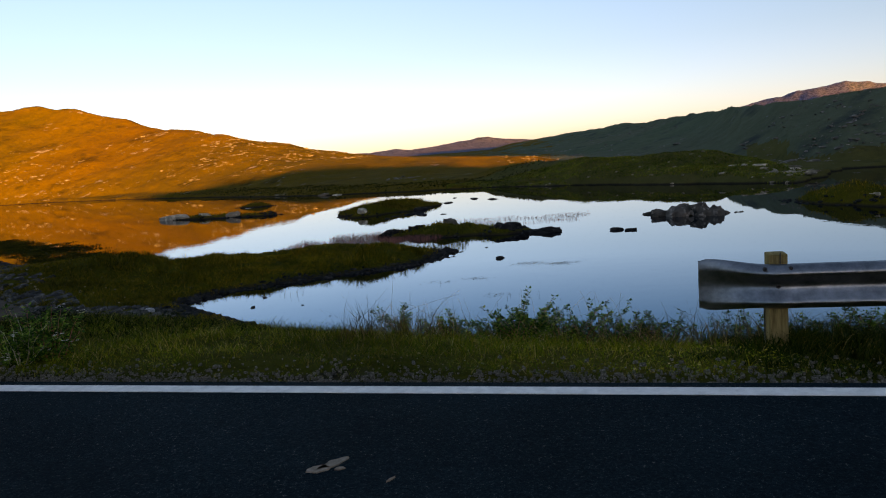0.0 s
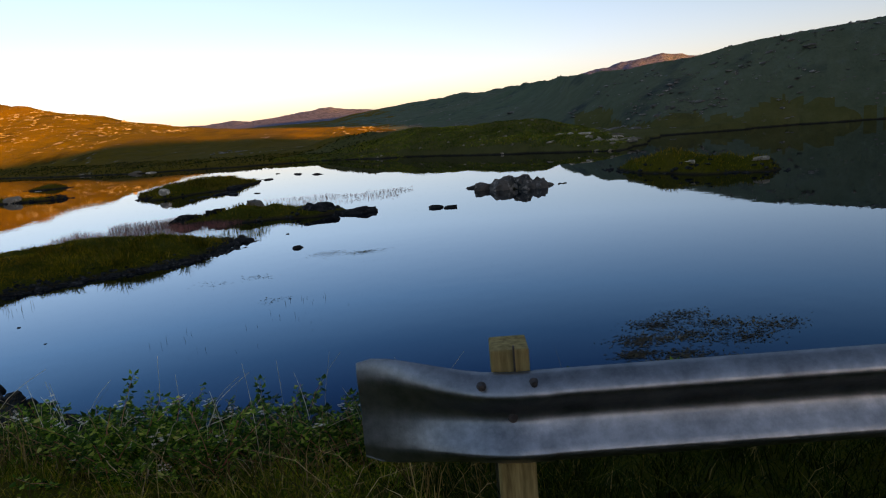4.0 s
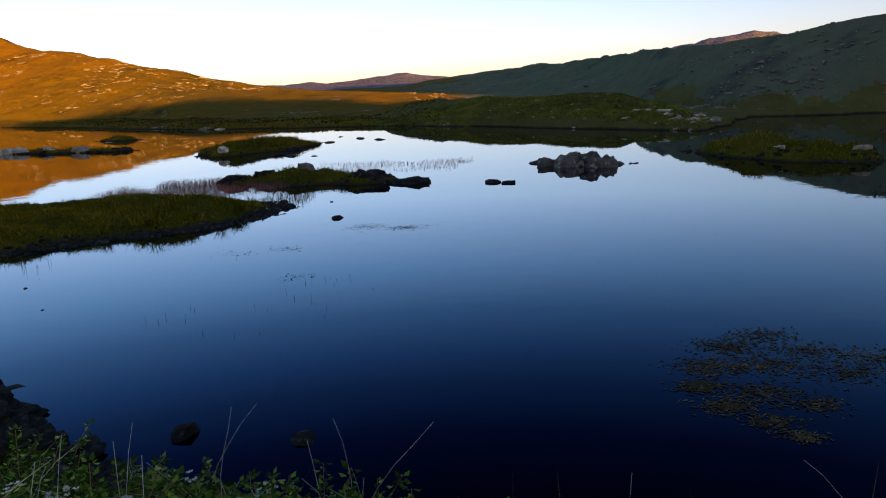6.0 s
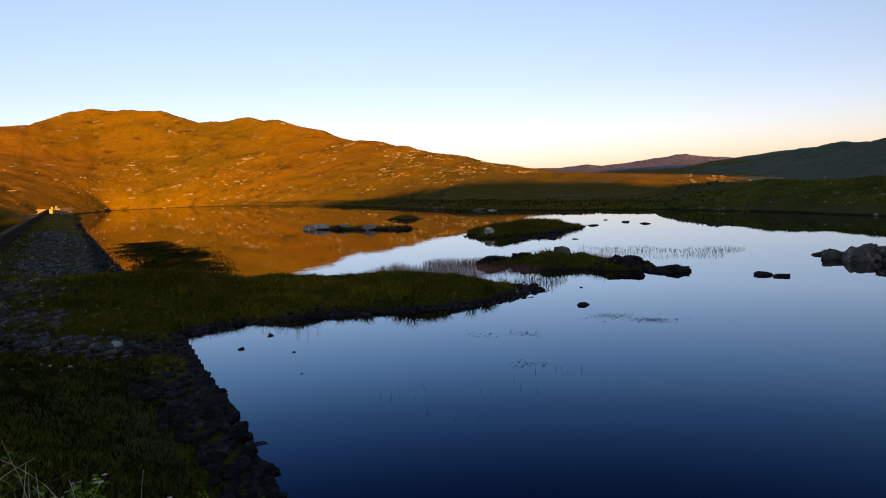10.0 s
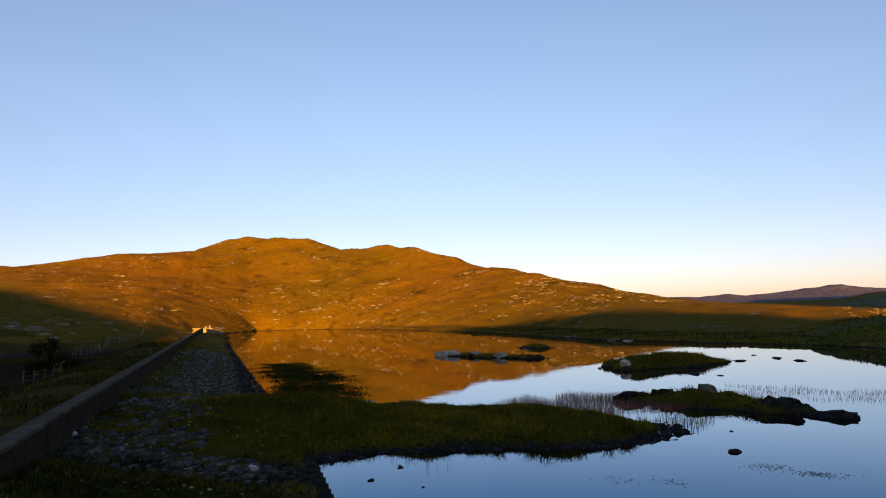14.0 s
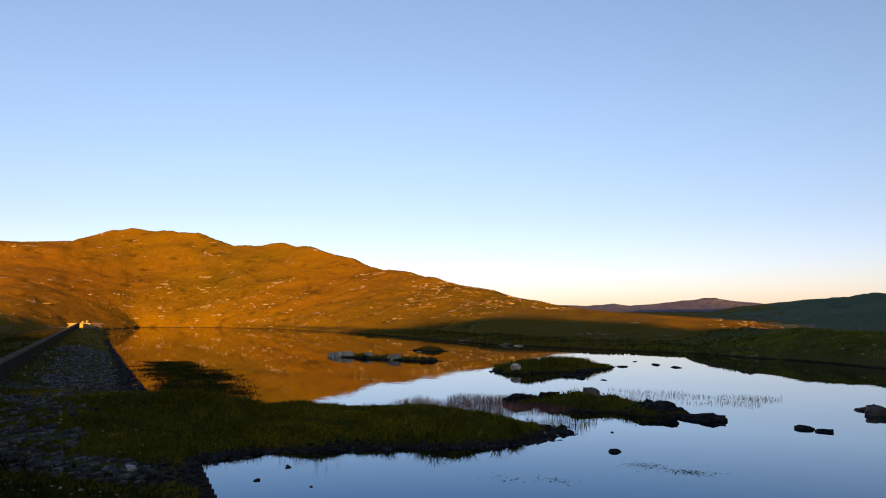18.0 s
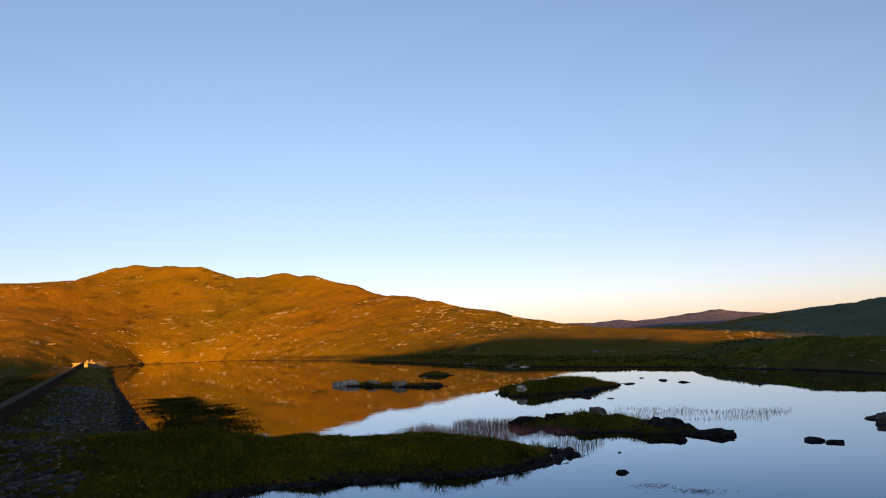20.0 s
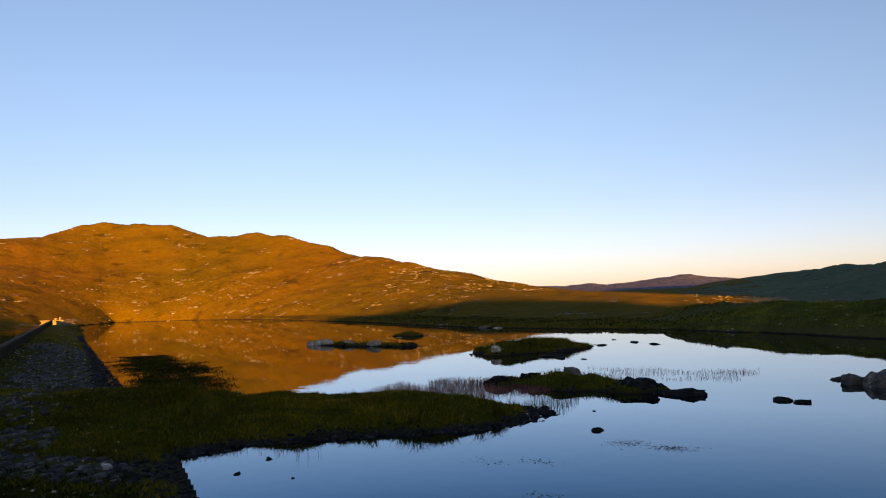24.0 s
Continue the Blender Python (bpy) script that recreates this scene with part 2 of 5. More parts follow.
PAINT = worn_material("road_paint", (0.62, 0.59, 0.52), (0.92, 0.88, 0.79), 14, 0.6, 0, 0.004)
STEEL = worn_material("galvanised_steel", (0.12, 0.13, 0.135), (0.32, 0.33, 0.33), 9, 0.36, 0.92, 0.002)
RUST = worn_material("rusty_bolt", (0.04, 0.03, 0.025), (0.1, 0.08, 0.07), 40, 0.7, 0.5)
TIMBER = timber_material()
OLDPOST = worn_material("greyed_post_wood", (0.05, 0.045, 0.035), (0.16, 0.14, 0.11), 12, 0.9, 0, 0.01)
# wall faces darker and browner than the coping
WALLFACE = worn_material("dark_concrete", (0.02, 0.013, 0.008), (0.052, 0.037, 0.025), 2.2, 0.9, 0, 0.02)
CONCRETE = worn_material("weathered_concrete", (0.04, 0.031, 0.022), (0.105, 0.083, 0.06), 1.5, 0.9, 0, 0.02)
PALECONCRETE = worn_material("pale_concrete", (0.15, 0.125, 0.09), (0.3, 0.25, 0.18), 1.2, 0.9, 0, 0.02)
GRASS = leaf_material("grass_blades", [(0.0, (0.035, 0.075, 0.003)), (0.5, (0.15, 0.215, 0.01)), (0.8, (0.3, 0.28, 0.02)), (0.93, (0.4, 0.3, 0.06)), (1.0, (0.6, 0.47, 0.2))])
KNOLLGRASS = leaf_material("knoll_turf", [(0.0, (0.06, 0.1, 0.012)), (0.6, (0.15, 0.2, 0.02)), (0.9, (0.26, 0.24, 0.03)), (1.0, (0.4, 0.3, 0.07))])
# verge grass with the shade by the crash barrier put into its colour
SHADEGRASS = leaf_material("shaded_verge_grass", [(0.0, (0.005, 0.014, 0.001)), (0.6, (0.018, 0.038, 0.002)), (0.92, (0.06, 0.075, 0.006)), (1.0, (0.28, 0.22, 0.08))])
# dark green sedge, deepened so that its colour holds the shade
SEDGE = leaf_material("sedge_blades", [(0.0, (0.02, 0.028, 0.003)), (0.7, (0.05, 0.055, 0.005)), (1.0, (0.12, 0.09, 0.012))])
STRAWGRASS = leaf_material("straw_grass", [(0.0, (0.130, 0.130, 0.0156)), (0.4, (0.260, 0.195, 0.0390)), (1.0, (0.468, 0.325, 0.1300))])
RUSH = leaf_material("dark_grass", [(0.0, (0.05, 0.056, 0.003)), (0.6, (0.165, 0.15, 0.007)), (0.9, (0.28, 0.195, 0.016)), (1.0, (0.4, 0.26, 0.04))])
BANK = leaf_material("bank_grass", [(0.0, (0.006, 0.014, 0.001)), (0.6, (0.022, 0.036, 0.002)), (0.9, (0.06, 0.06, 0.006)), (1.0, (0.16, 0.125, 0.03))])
REED = leaf_material("reed_stems", [(0.0, (0.45, 0.13, 0.1)), (0.6, (0.6, 0.24, 0.19)), (1.0, (0.4, 0.26, 0.12))])
LEAF = leaf_material("bramble_leaves", [(0.0, (0.008, 0.03, 0.003)), (0.5, (0.04, 0.12, 0.012)), (0.8, (0.13, 0.27, 0.025)), (0.94, (0.28, 0.44, 0.055)), (1.0, (0.5, 0.5, 0.12))], 0.6)
DEADGRASS = leaf_material("dead_grass", [(0.0, (0.06, 0.05, 0.014)), (0.6, (0.18, 0.125, 0.04)), (0.9, (0.36, 0.25, 0.1)), (1.0, (0.6, 0.45, 0.24))])
STRAW = leaf_material("dry_stalks", [(0.0, (0.55, 0.48, 0.33)), (1.0, (0.85, 0.77, 0.58))], 0.8)
PETAL = leaf_material("white_petals", [(0.0, (0.6, 0.57, 0.46)), (1.0, (0.85, 0.8, 0.68))], 0.7)
HEATHER = leaf_material("heather_bells", [(0.0, (0.1, 0.03, 0.1)), (1.0, (0.2, 0.07, 0.17))], 0.8)
WEED = leaf_material("water_weed", [(0.0, (0.03, 0.02, 0.008)), (0.7, (0.1, 0.066, 0.026)), (1.0, (0.22, 0.165, 0.08))], 0.5)

# ---------------------------------------------------------------- small mesh helpers


def mesh_from(name, verts, faces, mats, smooth=False):
    me = bpy.data.meshes.new(name)
    me.from_pydata(verts, [], faces)
    for m in (mats if isinstance(mats, (list, tuple)) else [mats]):
        me.materials.append(m)
    if smooth:
        me.polygons.foreach_set("use_smooth", [True] * len(me.polygons))
    me.update()
    return me


def part(name, bm, mat, parent, label=""):
    me = bpy.data.meshes.new(name)
    bm.to_mesh(me)
    bm.free()
    me.materials.append(mat)
    ob = new(name, me)
    ob.parent = parent
    if label:
        tagged(ob, label)
    return ob


def box(size, at=(0, 0, 0), turn=None, bevel=0.0):
    bm = bmesh.new()
    bmesh.ops.create_cube(bm, size=1.0, matrix=Matrix.Translation(at) @ (turn or Matrix()) @ Matrix.Diagonal((*size, 1)))
    if bevel:
        bmesh.ops.bevel(bm, geom=bm.edges[:], offset=bevel, segments=2, affect="EDGES", profile=0.6)
    return bm


def tube(points, radii, sides=5):
    verts, faces = [], []
    for k, p in enumerate(points):
        a = points[max(k - 1, 0)]
        b = points[min(k + 1, len(points) - 1)]
        d = (Vector(b) - Vector(a)).normalized()
        u = d.orthogonal().normalized()
        w = d.cross(u)
        for s in range(sides):
            t = 2 * math.pi * s / sides
            verts.append(tuple(Vector(p) + radii[k] * (math.cos(t) * u + math.sin(t) * w)))
    for k in range(len(points) - 1):
        for s in range(sides):
            n = (s + 1) % sides
            faces.append((k * sides + s, k * sides + n, (k + 1) * sides + n, (k + 1) * sides + s))
    return verts, faces


# ---------------------------------------------------------------- the lie of the land
OX, OY, EYE = 1.15, 4.3, 3.3        # the spot by the rail from which bearings are taken
ROAD_Z = 2.12
ROAD_DIR = Vector((0.994, -0.109, 0))
ROAD_SIDE = Vector((0.109, 0.994, 0))
LINE_AT = Vector((-1.70, 3.09, 0))   # a point on the middle of the white edge line
DAM_AT, DAM_DIR, DAM_OUT = (-2.4, 9.65), (-0.753, 0.658), (-0.658, -0.753)

LAKE = [(90, -4), (40, 4.2), (20, 6.9), (8, 8.2), (3.5, 8.55), (0.3, 8.85), (-2.4, 9.6), (-5.5, 12.3), (-7.7, 14.4), (-10.7, 17.1),
        (-10.3, 18.2), (-8.6, 19.65), (-6.2, 20.8), (-4.8, 22.2), (-4.4, 24.0), (-5.0, 25.1), (-6.6, 25.5), (-9.8, 26.4), (-12.8, 25.7),
        (-16.0, 24.9), (-18.9, 24.0), (-21.1, 25.1), (-53.8, 51.75), (-100.3, 90.2), (-128, 113.0), (-140, 134), (-122, 141), (-99, 134), (-73, 117), (-50, 99),
        (-36, 86), (-25, 76.5), (-14, 71.5), (-5, 68), (4.3, 59.5), (11.7, 51.0), (15.0, 46.5), (18, 51), (22, 58.5), (28, 57.5), (33, 57), (60, 42), (90, 24)]
# sedge in the shallows between the dam and the peninsula
SEDGE_BED = [(-39, 41.4), (-36, 43.3), (-29, 37.8), (-24.4, 33.6), (-20.8, 30.6), (-18.2, 27.6), (-16.2, 26.0), (-18.6, 24.2), (-20.4, 25.6), (-25.6, 30.0)]


def edge_out(along):
    """The dam bends a little away from the lake: how far its water edge lies out at each length."""
    return np.interp(along, [23, 26, 66.4, 126.8, 165], [0.0, 0.4, 1.9, 3.5, 4.6])


def hashed(ix, iy, seed):
    v = np.sin(ix * 127.1 + iy * 311.7 + seed * 74.7) * 43758.5453
    return v - np.floor(v)


def vnoise(x, y, seed=0.0):
    ix, iy = np.floor(x), np.floor(y)
    fx, fy = x - ix, y - iy
    fx, fy = fx * fx * (3 - 2 * fx), fy * fy * (3 - 2 * fy)
    a = hashed(ix, iy, seed) * (1 - fx) + hashed(ix + 1, iy, seed) * fx
    b = hashed(ix, iy + 1, seed) * (1 - fx) + hashed(ix + 1, iy + 1, seed) * fx
    return (a * (1 - fy) + b * fy) * 2 - 1


def fbm(x, y, scale, octaves=4, seed=0.0, gain=0.5):
    total, amp = 0, 1.0
    for k in range(octaves):
        total = total + amp * vnoise(x / scale + 17.3 * k, y / scale - 9.1 * k, seed + k)
        scale, amp = scale / 2.03, amp * gain
    return total


def shore_distance(x, y, line=LAKE):
    """Metres from the lake's edge: positive on land."""
    inside = np.zeros(x.shape, bool)
    best = np.full(x.shape, 1e9)
    for (ax, ay), (bx, by) in zip(line, line[1:] + line[:1]):
        dx, dy = bx - ax, by - ay
        t = np.clip(((x - ax) * dx + (y - ay) * dy) / (dx * dx + dy * dy), 0, 1)
        best = np.minimum(best, np.hypot(x - ax - t * dx, y - ay - t * dy))
        cross = (ay > y) != (by > y)
        with np.errstate(divide="ignore", invalid="ignore"):
            inside ^= cross & (x < (bx - ax) * (y - ay) / (by - ay if by != ay else 1e-9) + ax)
    return np.where(inside, -best, best)


def step(a, b, v):
    t = np.clip((v - a) / (b - a), 0, 1)
    return t * t * (3 - 2 * t)


def ridge(az, r, bearings, rises, crest, foot, low, bend=0.9, tail=0.5):
    """A rise of the ground whose crest stands at the given angle over each bearing."""
    rise = np.interp(az, bearings, rises)
    broad = sum(np.interp(az + k, bearings, rises) for k in (-7, -4.5, -2, 0, 2, 4.5, 7)) / 7
    c = np.interp(az, bearings, crest)
    f = np.interp(az, bearings, foot)
    start = -np.arctan((EYE - low) / f)
    u = np.clip((r - f) / (c - f), 0, 1) ** bend
    rise = np.radians(broad + (rise - broad) * u ** 5)
    z = EYE + np.minimum(r, c) * np.tan(start + (rise - start) * u)
    z = np.where(r > c, (z - low) * np.exp(-((r - c) / (tail * c)) ** 2) + low, z)
    return np.where(r < f, -50.0, z)


# island: middle, half length, half width, turn, height
ISLES = [(-4.9, 30.3, 3.3, 1.35, -14, 0.33), (-11.0, 46.6, 2.5, 4.2, -24, 0.5), (-25.2, 51.4, 5.0, 1.0, -12, 0.25), (-27.0, 63.0, 1.9, 0.9, -8, 0.4),
         (13.3, 32.4, 4.1, 1.5, -56, 0.7), (5.6, 31.9, 1.4, 0.7, -30, 0.1)]


def height(x, y):
    x, y = np.asarray(x, float), np.asarray(y, float)
    r, az = np.hypot(x - OX, y - OY), np.degrees(np.arctan2(x - OX, y - OY))
    along = (x - DAM_AT[0]) * DAM_DIR[0] + (y - DAM_AT[1]) * DAM_DIR[1]
    out = (x - DAM_AT[0]) * DAM_OUT[0] + (y - DAM_AT[1]) * DAM_OUT[1] - edge_out(along)
    ragged = step(9, 14, along) * step(-0.8, -1.6, out) + step(60, 70, y) + step(12, 16, y) * step(-6, -2, x)
    ragged = np.clip(ragged, 0, 1)
    d = shore_distance(x + ragged * 0.5 * fbm(x, y, 2.2, 3, 3), y + ragged * 0.5 * fbm(x, y, 2.2, 3, 5))
    # banks, peninsula and far shores
    slope = step(-1.0, 8.0, along)
    bank = (1 - slope) * np.interp(d, [0, 0.35, 1.0, 2.2, 3.2, 4.2, 5.6], [0, 0.16, 0.44, 1.14, 1.6, 1.85, 2.05]) + slope * np.interp(d, [0, 1.0, 3.0, 4.8, 7.0], [0, 0.22, 0.62, 1.02, 1.06])
    bank = bank + step(28, 48, along) * (np.interp(d, [0, 1.0, 2.0, 3.0, 7.0], [0, 0.45, 0.85, 1.02, 1.06]) - bank)
    bank = bank + 0.05 * fbm(x, y, 1.3, 3, 8) * step(0.6, 1.5, d)
    tongue = 0.42 * (1 - np.exp(-np.maximum(d, 0) / 0.9)) + 0.13 * fbm(x, y, 1.3, 4, 2) * step(0.1, 1.0, d)
    wild = 0.5 * (1 - np.exp(-np.maximum(d, 0) / 1.2)) + 0.012 * np.maximum(d, 0) + 0.18 * fbm(x, y, 5, 4, 4) * step(0.2, 3, d)
    on_tongue = step(0.6, -0.6, out) * step(9.5, 11.0, along) * step(45, 35, r)
    near = step(46, 36, y) * step(40, 25, x) * (1 - on_tongue)
    near = np.maximum(near, step(135, 125, along) * step(-3, -0.5, out) * step(0, 2, along))
    land = wild * (1 - near) * (1 - on_tongue) + bank * near + tongue * on_tongue * (1 - near)
    # behind the dam the ground falls away
    fall = step(7.5, 15, out) * step(7, 16, along)
    land = land * (1 - fall) + fall * (-1.0 + 0.35 * fbm(x, y, 9, 4, 6))
    # hills
    rough = fbm(x, y, 26, 6, 11, 0.55)
    left = ridge(az, r, [-135, -110, -75, -64.6, -60.5, -55, -52, -50, -48, -44.2, -41.7, -40.8, -37, -35, -33, -30, -24, -19.5, -15.8, -9.6, -3.3, 0.5, 4],
                 [-4, 1.0, 3.1, 4.05, 4.75, 5.15, 5.35, 6.1, 6.35, 6.2, 5.7, 5.4, 5.6, 5.4, 4.95, 4.0, 2.55, 1.5, 0.68, -0.05, -0.35, -1.1, -2.6],
                 [260, 260, 260, 260, 260, 260, 262, 265, 265, 258, 250, 246, 236, 227, 218, 202, 172, 158, 150, 130, 115, 98, 85],
                 [70, 70, 90, 112, 128, 150, 168, 176, 184, 182, 178, 175, 165, 158, 152, 138, 112, 96, 88, 80, 74, 70, 68], 0.4)
    far = ridge(az, r, [-26, -20, -15.8, -13, -11, -9.8, -7, -3.6, -1.4, 3, 8], [0.2, 0.55, 0.66, 0.6, 0.76, 0.55, 0.8, 1.1, 0.8, 0.4, 0.1],
                [1000] * 11, [500] * 11, 0.5)
    right = ridge(az, r, [-6, -2, 2.1, 9.6, 14.8, 18, 22, 24, 28.5, 34, 45, 70, 95, 112], [-0.4, 0.55, 0.99, 1.54, 1.85, 2.0, 2.25, 2.55, 3.25, 4.1, 5.6, 7, 5, -4],
                  [420, 400, 370, 230, 104, 84, 77, 74, 70, 66, 65, 68, 70, 70], [110, 95, 90, 85, 74, 66, 61, 62, 60, 57, 56, 60, 60, 60], 0.3, 0.6)
    peak = ridge(az, r, [8, 12, 14.8, 18, 20.5, 21.9, 23.7, 26, 32], [0.5, 1.2, 1.85, 2.5, 2.85, 3.05, 2.7, 2.2, 1.0], [1500] * 9, [900] * 9, 0.5)
    knoll = ridge(az, r, [-10, -6, -5, -1, 2.1, 7, 10, 12.7, 15.3, 17.4, 18.6], [-2.5, -1.65, -1.4, -1.15, -1.05, -1.15, -1.2, -1.4, -2.05, -2.95, -3.6],
                  [84, 80, 76, 70, 66, 62, 60, 58, 56, 53, 52], [74, 69.5, 66, 61, 56.8, 52, 49.5, 47.8, 46.5, 46, 46], 0.3, 0.6, 0.12)
    hills = np.maximum.reduce([left, far, right, peak])
    hills = hills + rough * (0.03 * np.clip(hills, 0, 25) + 0.00045 * np.minimum(r, 600)) * step(0.5, 4, hills)
    hills = hills + (0.42 * fbm(x, y, 8, 4, 90) + 0.3 * fbm(x, y, 22, 3, 95)) * step(0.4, 1.6, hills) * step(60, 85, r) * step(420, 300, r)
    hills = hills + fbm(x, y, 130, 5, 70, 0.6) * 7 * step(700, 1000, r) * step(5, 40, hills)
    hills = np.where(hills > 0.3, 0.3 + (hills - 0.3) * (1 - np.exp(-np.maximum(d, 0) / 2.5)), hills)
    land = np.maximum(land, np.maximum(hills, np.minimum(knoll, 0.25 + 0.5 * np.maximum(d, 0)) + 0.3 * fbm(x, y, 4.5, 5, 21)))
    # higher ground behind the road, over which the sun comes in
    q = (x - OX) * sun_way.x + (y - OY) * sun_way.y
    s = (x - OX) * sun_way.y - (y - OY) * sun_way.x
    rim = np.interp(s, [-400, -200, -128, -98, -78, -60, -49, -41, -34, -29, -22, -14, -5, 5, 15, 22, 28, 37, 60, 80, 112, 160, 230, 290, 340, 450, 900],
                    [22, 24, 17.0, 10.2, 5, 1, -0.9, -2.2, -2.6, -1.8, 1.6, 3.2, 4.0, 4.4, 4.6, 3.4, 1.0, 0.3, 3, 16, 42, 61, 71, 67, 32, 5, -3]) + 250 * math.tan(SUN_EL)
    land = np.where(q < -20, np.maximum(land, 1.9 + (rim - 1.9) * step(-20, -150, q)), land)
    # islands stand in the lake
    isle = np.full(x.shape, -9.0)
    for cx, cy, a, b, turn, top in ISLES:
        t = math.radians(turn)
        u = ((x - cx) * math.cos(t) + (y - cy) * math.sin(t)) / a
        v = (-(x - cx) * math.sin(t) + (y - cy) * math.cos(t)) / b
        q2 = u * u + v * v + 0.42 * fbm(x, y, 1.3, 4, cx)
        isle = np.maximum(isle, np.where(q2 < 1, top * np.clip(1 - q2, 0, 1) ** 0.7 * (1 + 0.35 * fbm(x, y, 1.0, 3, cx + 3)), -0.8 * (q2 - 1)))
    bed = np.maximum(-2.5, -0.06 - 0.35 * np.maximum(-d, 0))
    bed = np.where(isle > bed, isle + 0.05 * fbm(x, y, 0.8, 2, 31), bed)
    shelf = (d < -0.2) & (shore_distance(x + 0.6 * fbm(x, y, 2.5, 3, 5), y + 0.6 * fbm(x, y, 2.5, 3, 6), SEDGE_BED) < 0)
    bed = np.where(shelf, np.maximum(bed, -0.04), bed)
    z = np.where(d > 0, land, bed)
    # the road's bed
    side = (x - LINE_AT.x) * ROAD_SIDE.x + (y - LINE_AT.y) * ROAD_SIDE.y
    flat = step(0.8, 0.2, side) * step(-8.5, -7.0, side)
    return z * (1 - flat) + (ROAD_Z - 0.05) * flat


def ground_at(x, y):
    return float(height(np.array([x]), np.array([y]))[0])


def grounds(points):
    """The ground's height under each of many places."""
    a = np.array([(p[0], p[1]) for p in points])
    return height(a[:, 0], a[:, 1]).tolist()


def build_ground():
    az = np.radians(np.concatenate([np.arange(-76, 44, 0.2), np.arange(44, 284, 3.0)]))
    rr = np.concatenate([np.geomspace(0.4, 14, 130), np.geomspace(14.07, 160, 390), np.geomspace(161, 320, 130), np.geomspace(326, 1900, 90), [2600, 4500]])
    A, R = np.meshgrid(az, rr)
    x, y = OX + R * np.sin(A), OY + R * np.cos(A)
    z = height(x, y)
    z[-1] = 0
    n, k = len(az), len(rr)
    verts = np.concatenate([np.stack([x, y, z], -1).reshape(-1, 3), [[OX, OY, float(height(np.array([OX]), np.array([OY]))[0])]]])
    i, j = np.meshgrid(np.arange(k - 1), np.arange(n), indexing="ij")
    j2 = (j + 1) % n
    quads = np.stack([i * n + j, i * n + j2, (i + 1) * n + j2, (i + 1) * n + j], -1).reshape(-1, 4)
    faces = quads.tolist() + [(k * n, c, (c + 1) % n) for c in range(n)]
    me = mesh_from("ground", verts.tolist(), faces, [MOOR, TURF, MUD, STONY, HAZED_HEATH, FAR, SHADE_MOOR, FOOT], True)
    cx, cy, cz = (verts[quads].mean(1)).T
    along = (cx - DAM_AT[0]) * DAM_DIR[0] + (cy - DAM_AT[1]) * DAM_DIR[1]
    out = (cx - DAM_AT[0]) * DAM_OUT[0] + (cy - DAM_AT[1]) * DAM_OUT[1] - edge_out(along)
    kind = np.where(np.hypot(cx - OX, cy - OY) < 42, 1, 0)
    bearing = np.degrees(np.arctan2(cx - OX, cy - OY))
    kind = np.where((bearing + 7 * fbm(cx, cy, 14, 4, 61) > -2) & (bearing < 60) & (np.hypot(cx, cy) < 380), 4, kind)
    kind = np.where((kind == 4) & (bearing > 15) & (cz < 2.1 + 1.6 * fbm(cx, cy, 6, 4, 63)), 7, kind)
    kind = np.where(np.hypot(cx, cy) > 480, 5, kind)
    kind = np.where(np.hypot(cx - OX, cy - OY) < 42, 1, kind)
    kind = np.where((out > 0.2) & (out < 6.0) & ((along > 7.2) & (along < 11) | (along + 5 * fbm(cx, cy, 4, 3, 12) > 22) & (along + 14 * fbm(cx, cy, 5, 3, 13) < 52)), 3, kind)
    kind = np.where((cx + 9 * fbm(cx, cy, 7, 4, 62) > -6) & (cx < 20) & (cy > 46) & (cy < 76), 7, kind)
    kind = np.where(cz < -0.3, 2, kind)
    kind = np.where((out > 0.95) & (out < 1.65 + 0.3 * fbm(cx, cy, 0.8, 2, 5)) & (along > 1.5) & (along < 11), 3, kind)
    side = (cx - LINE_AT.x) * ROAD_SIDE.x + (cy - LINE_AT.y) * ROAD_SIDE.y
    kind = np.where((side > -1) & (side < 0.42 + 0.12 * fbm(cx, cy, 0.8, 2, 5)) & (np.hypot(cx, cy) < 40), 3, kind)
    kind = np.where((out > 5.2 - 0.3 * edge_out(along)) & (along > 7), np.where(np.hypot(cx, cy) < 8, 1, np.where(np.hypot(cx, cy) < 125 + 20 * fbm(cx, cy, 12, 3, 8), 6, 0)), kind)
    me.polygons.foreach_set("material_index", np.concatenate([kind, np.ones(n, int)]).astype(np.int32))
    return tagged(new("ground", me), "grassy moorland with rocky hills round a lake", "ground", kind="structure")


ground = build_ground()
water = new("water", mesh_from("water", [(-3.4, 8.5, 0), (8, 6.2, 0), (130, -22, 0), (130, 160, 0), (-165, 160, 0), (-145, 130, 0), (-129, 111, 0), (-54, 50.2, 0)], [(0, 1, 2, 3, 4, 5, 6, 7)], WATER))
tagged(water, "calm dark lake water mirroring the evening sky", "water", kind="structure")

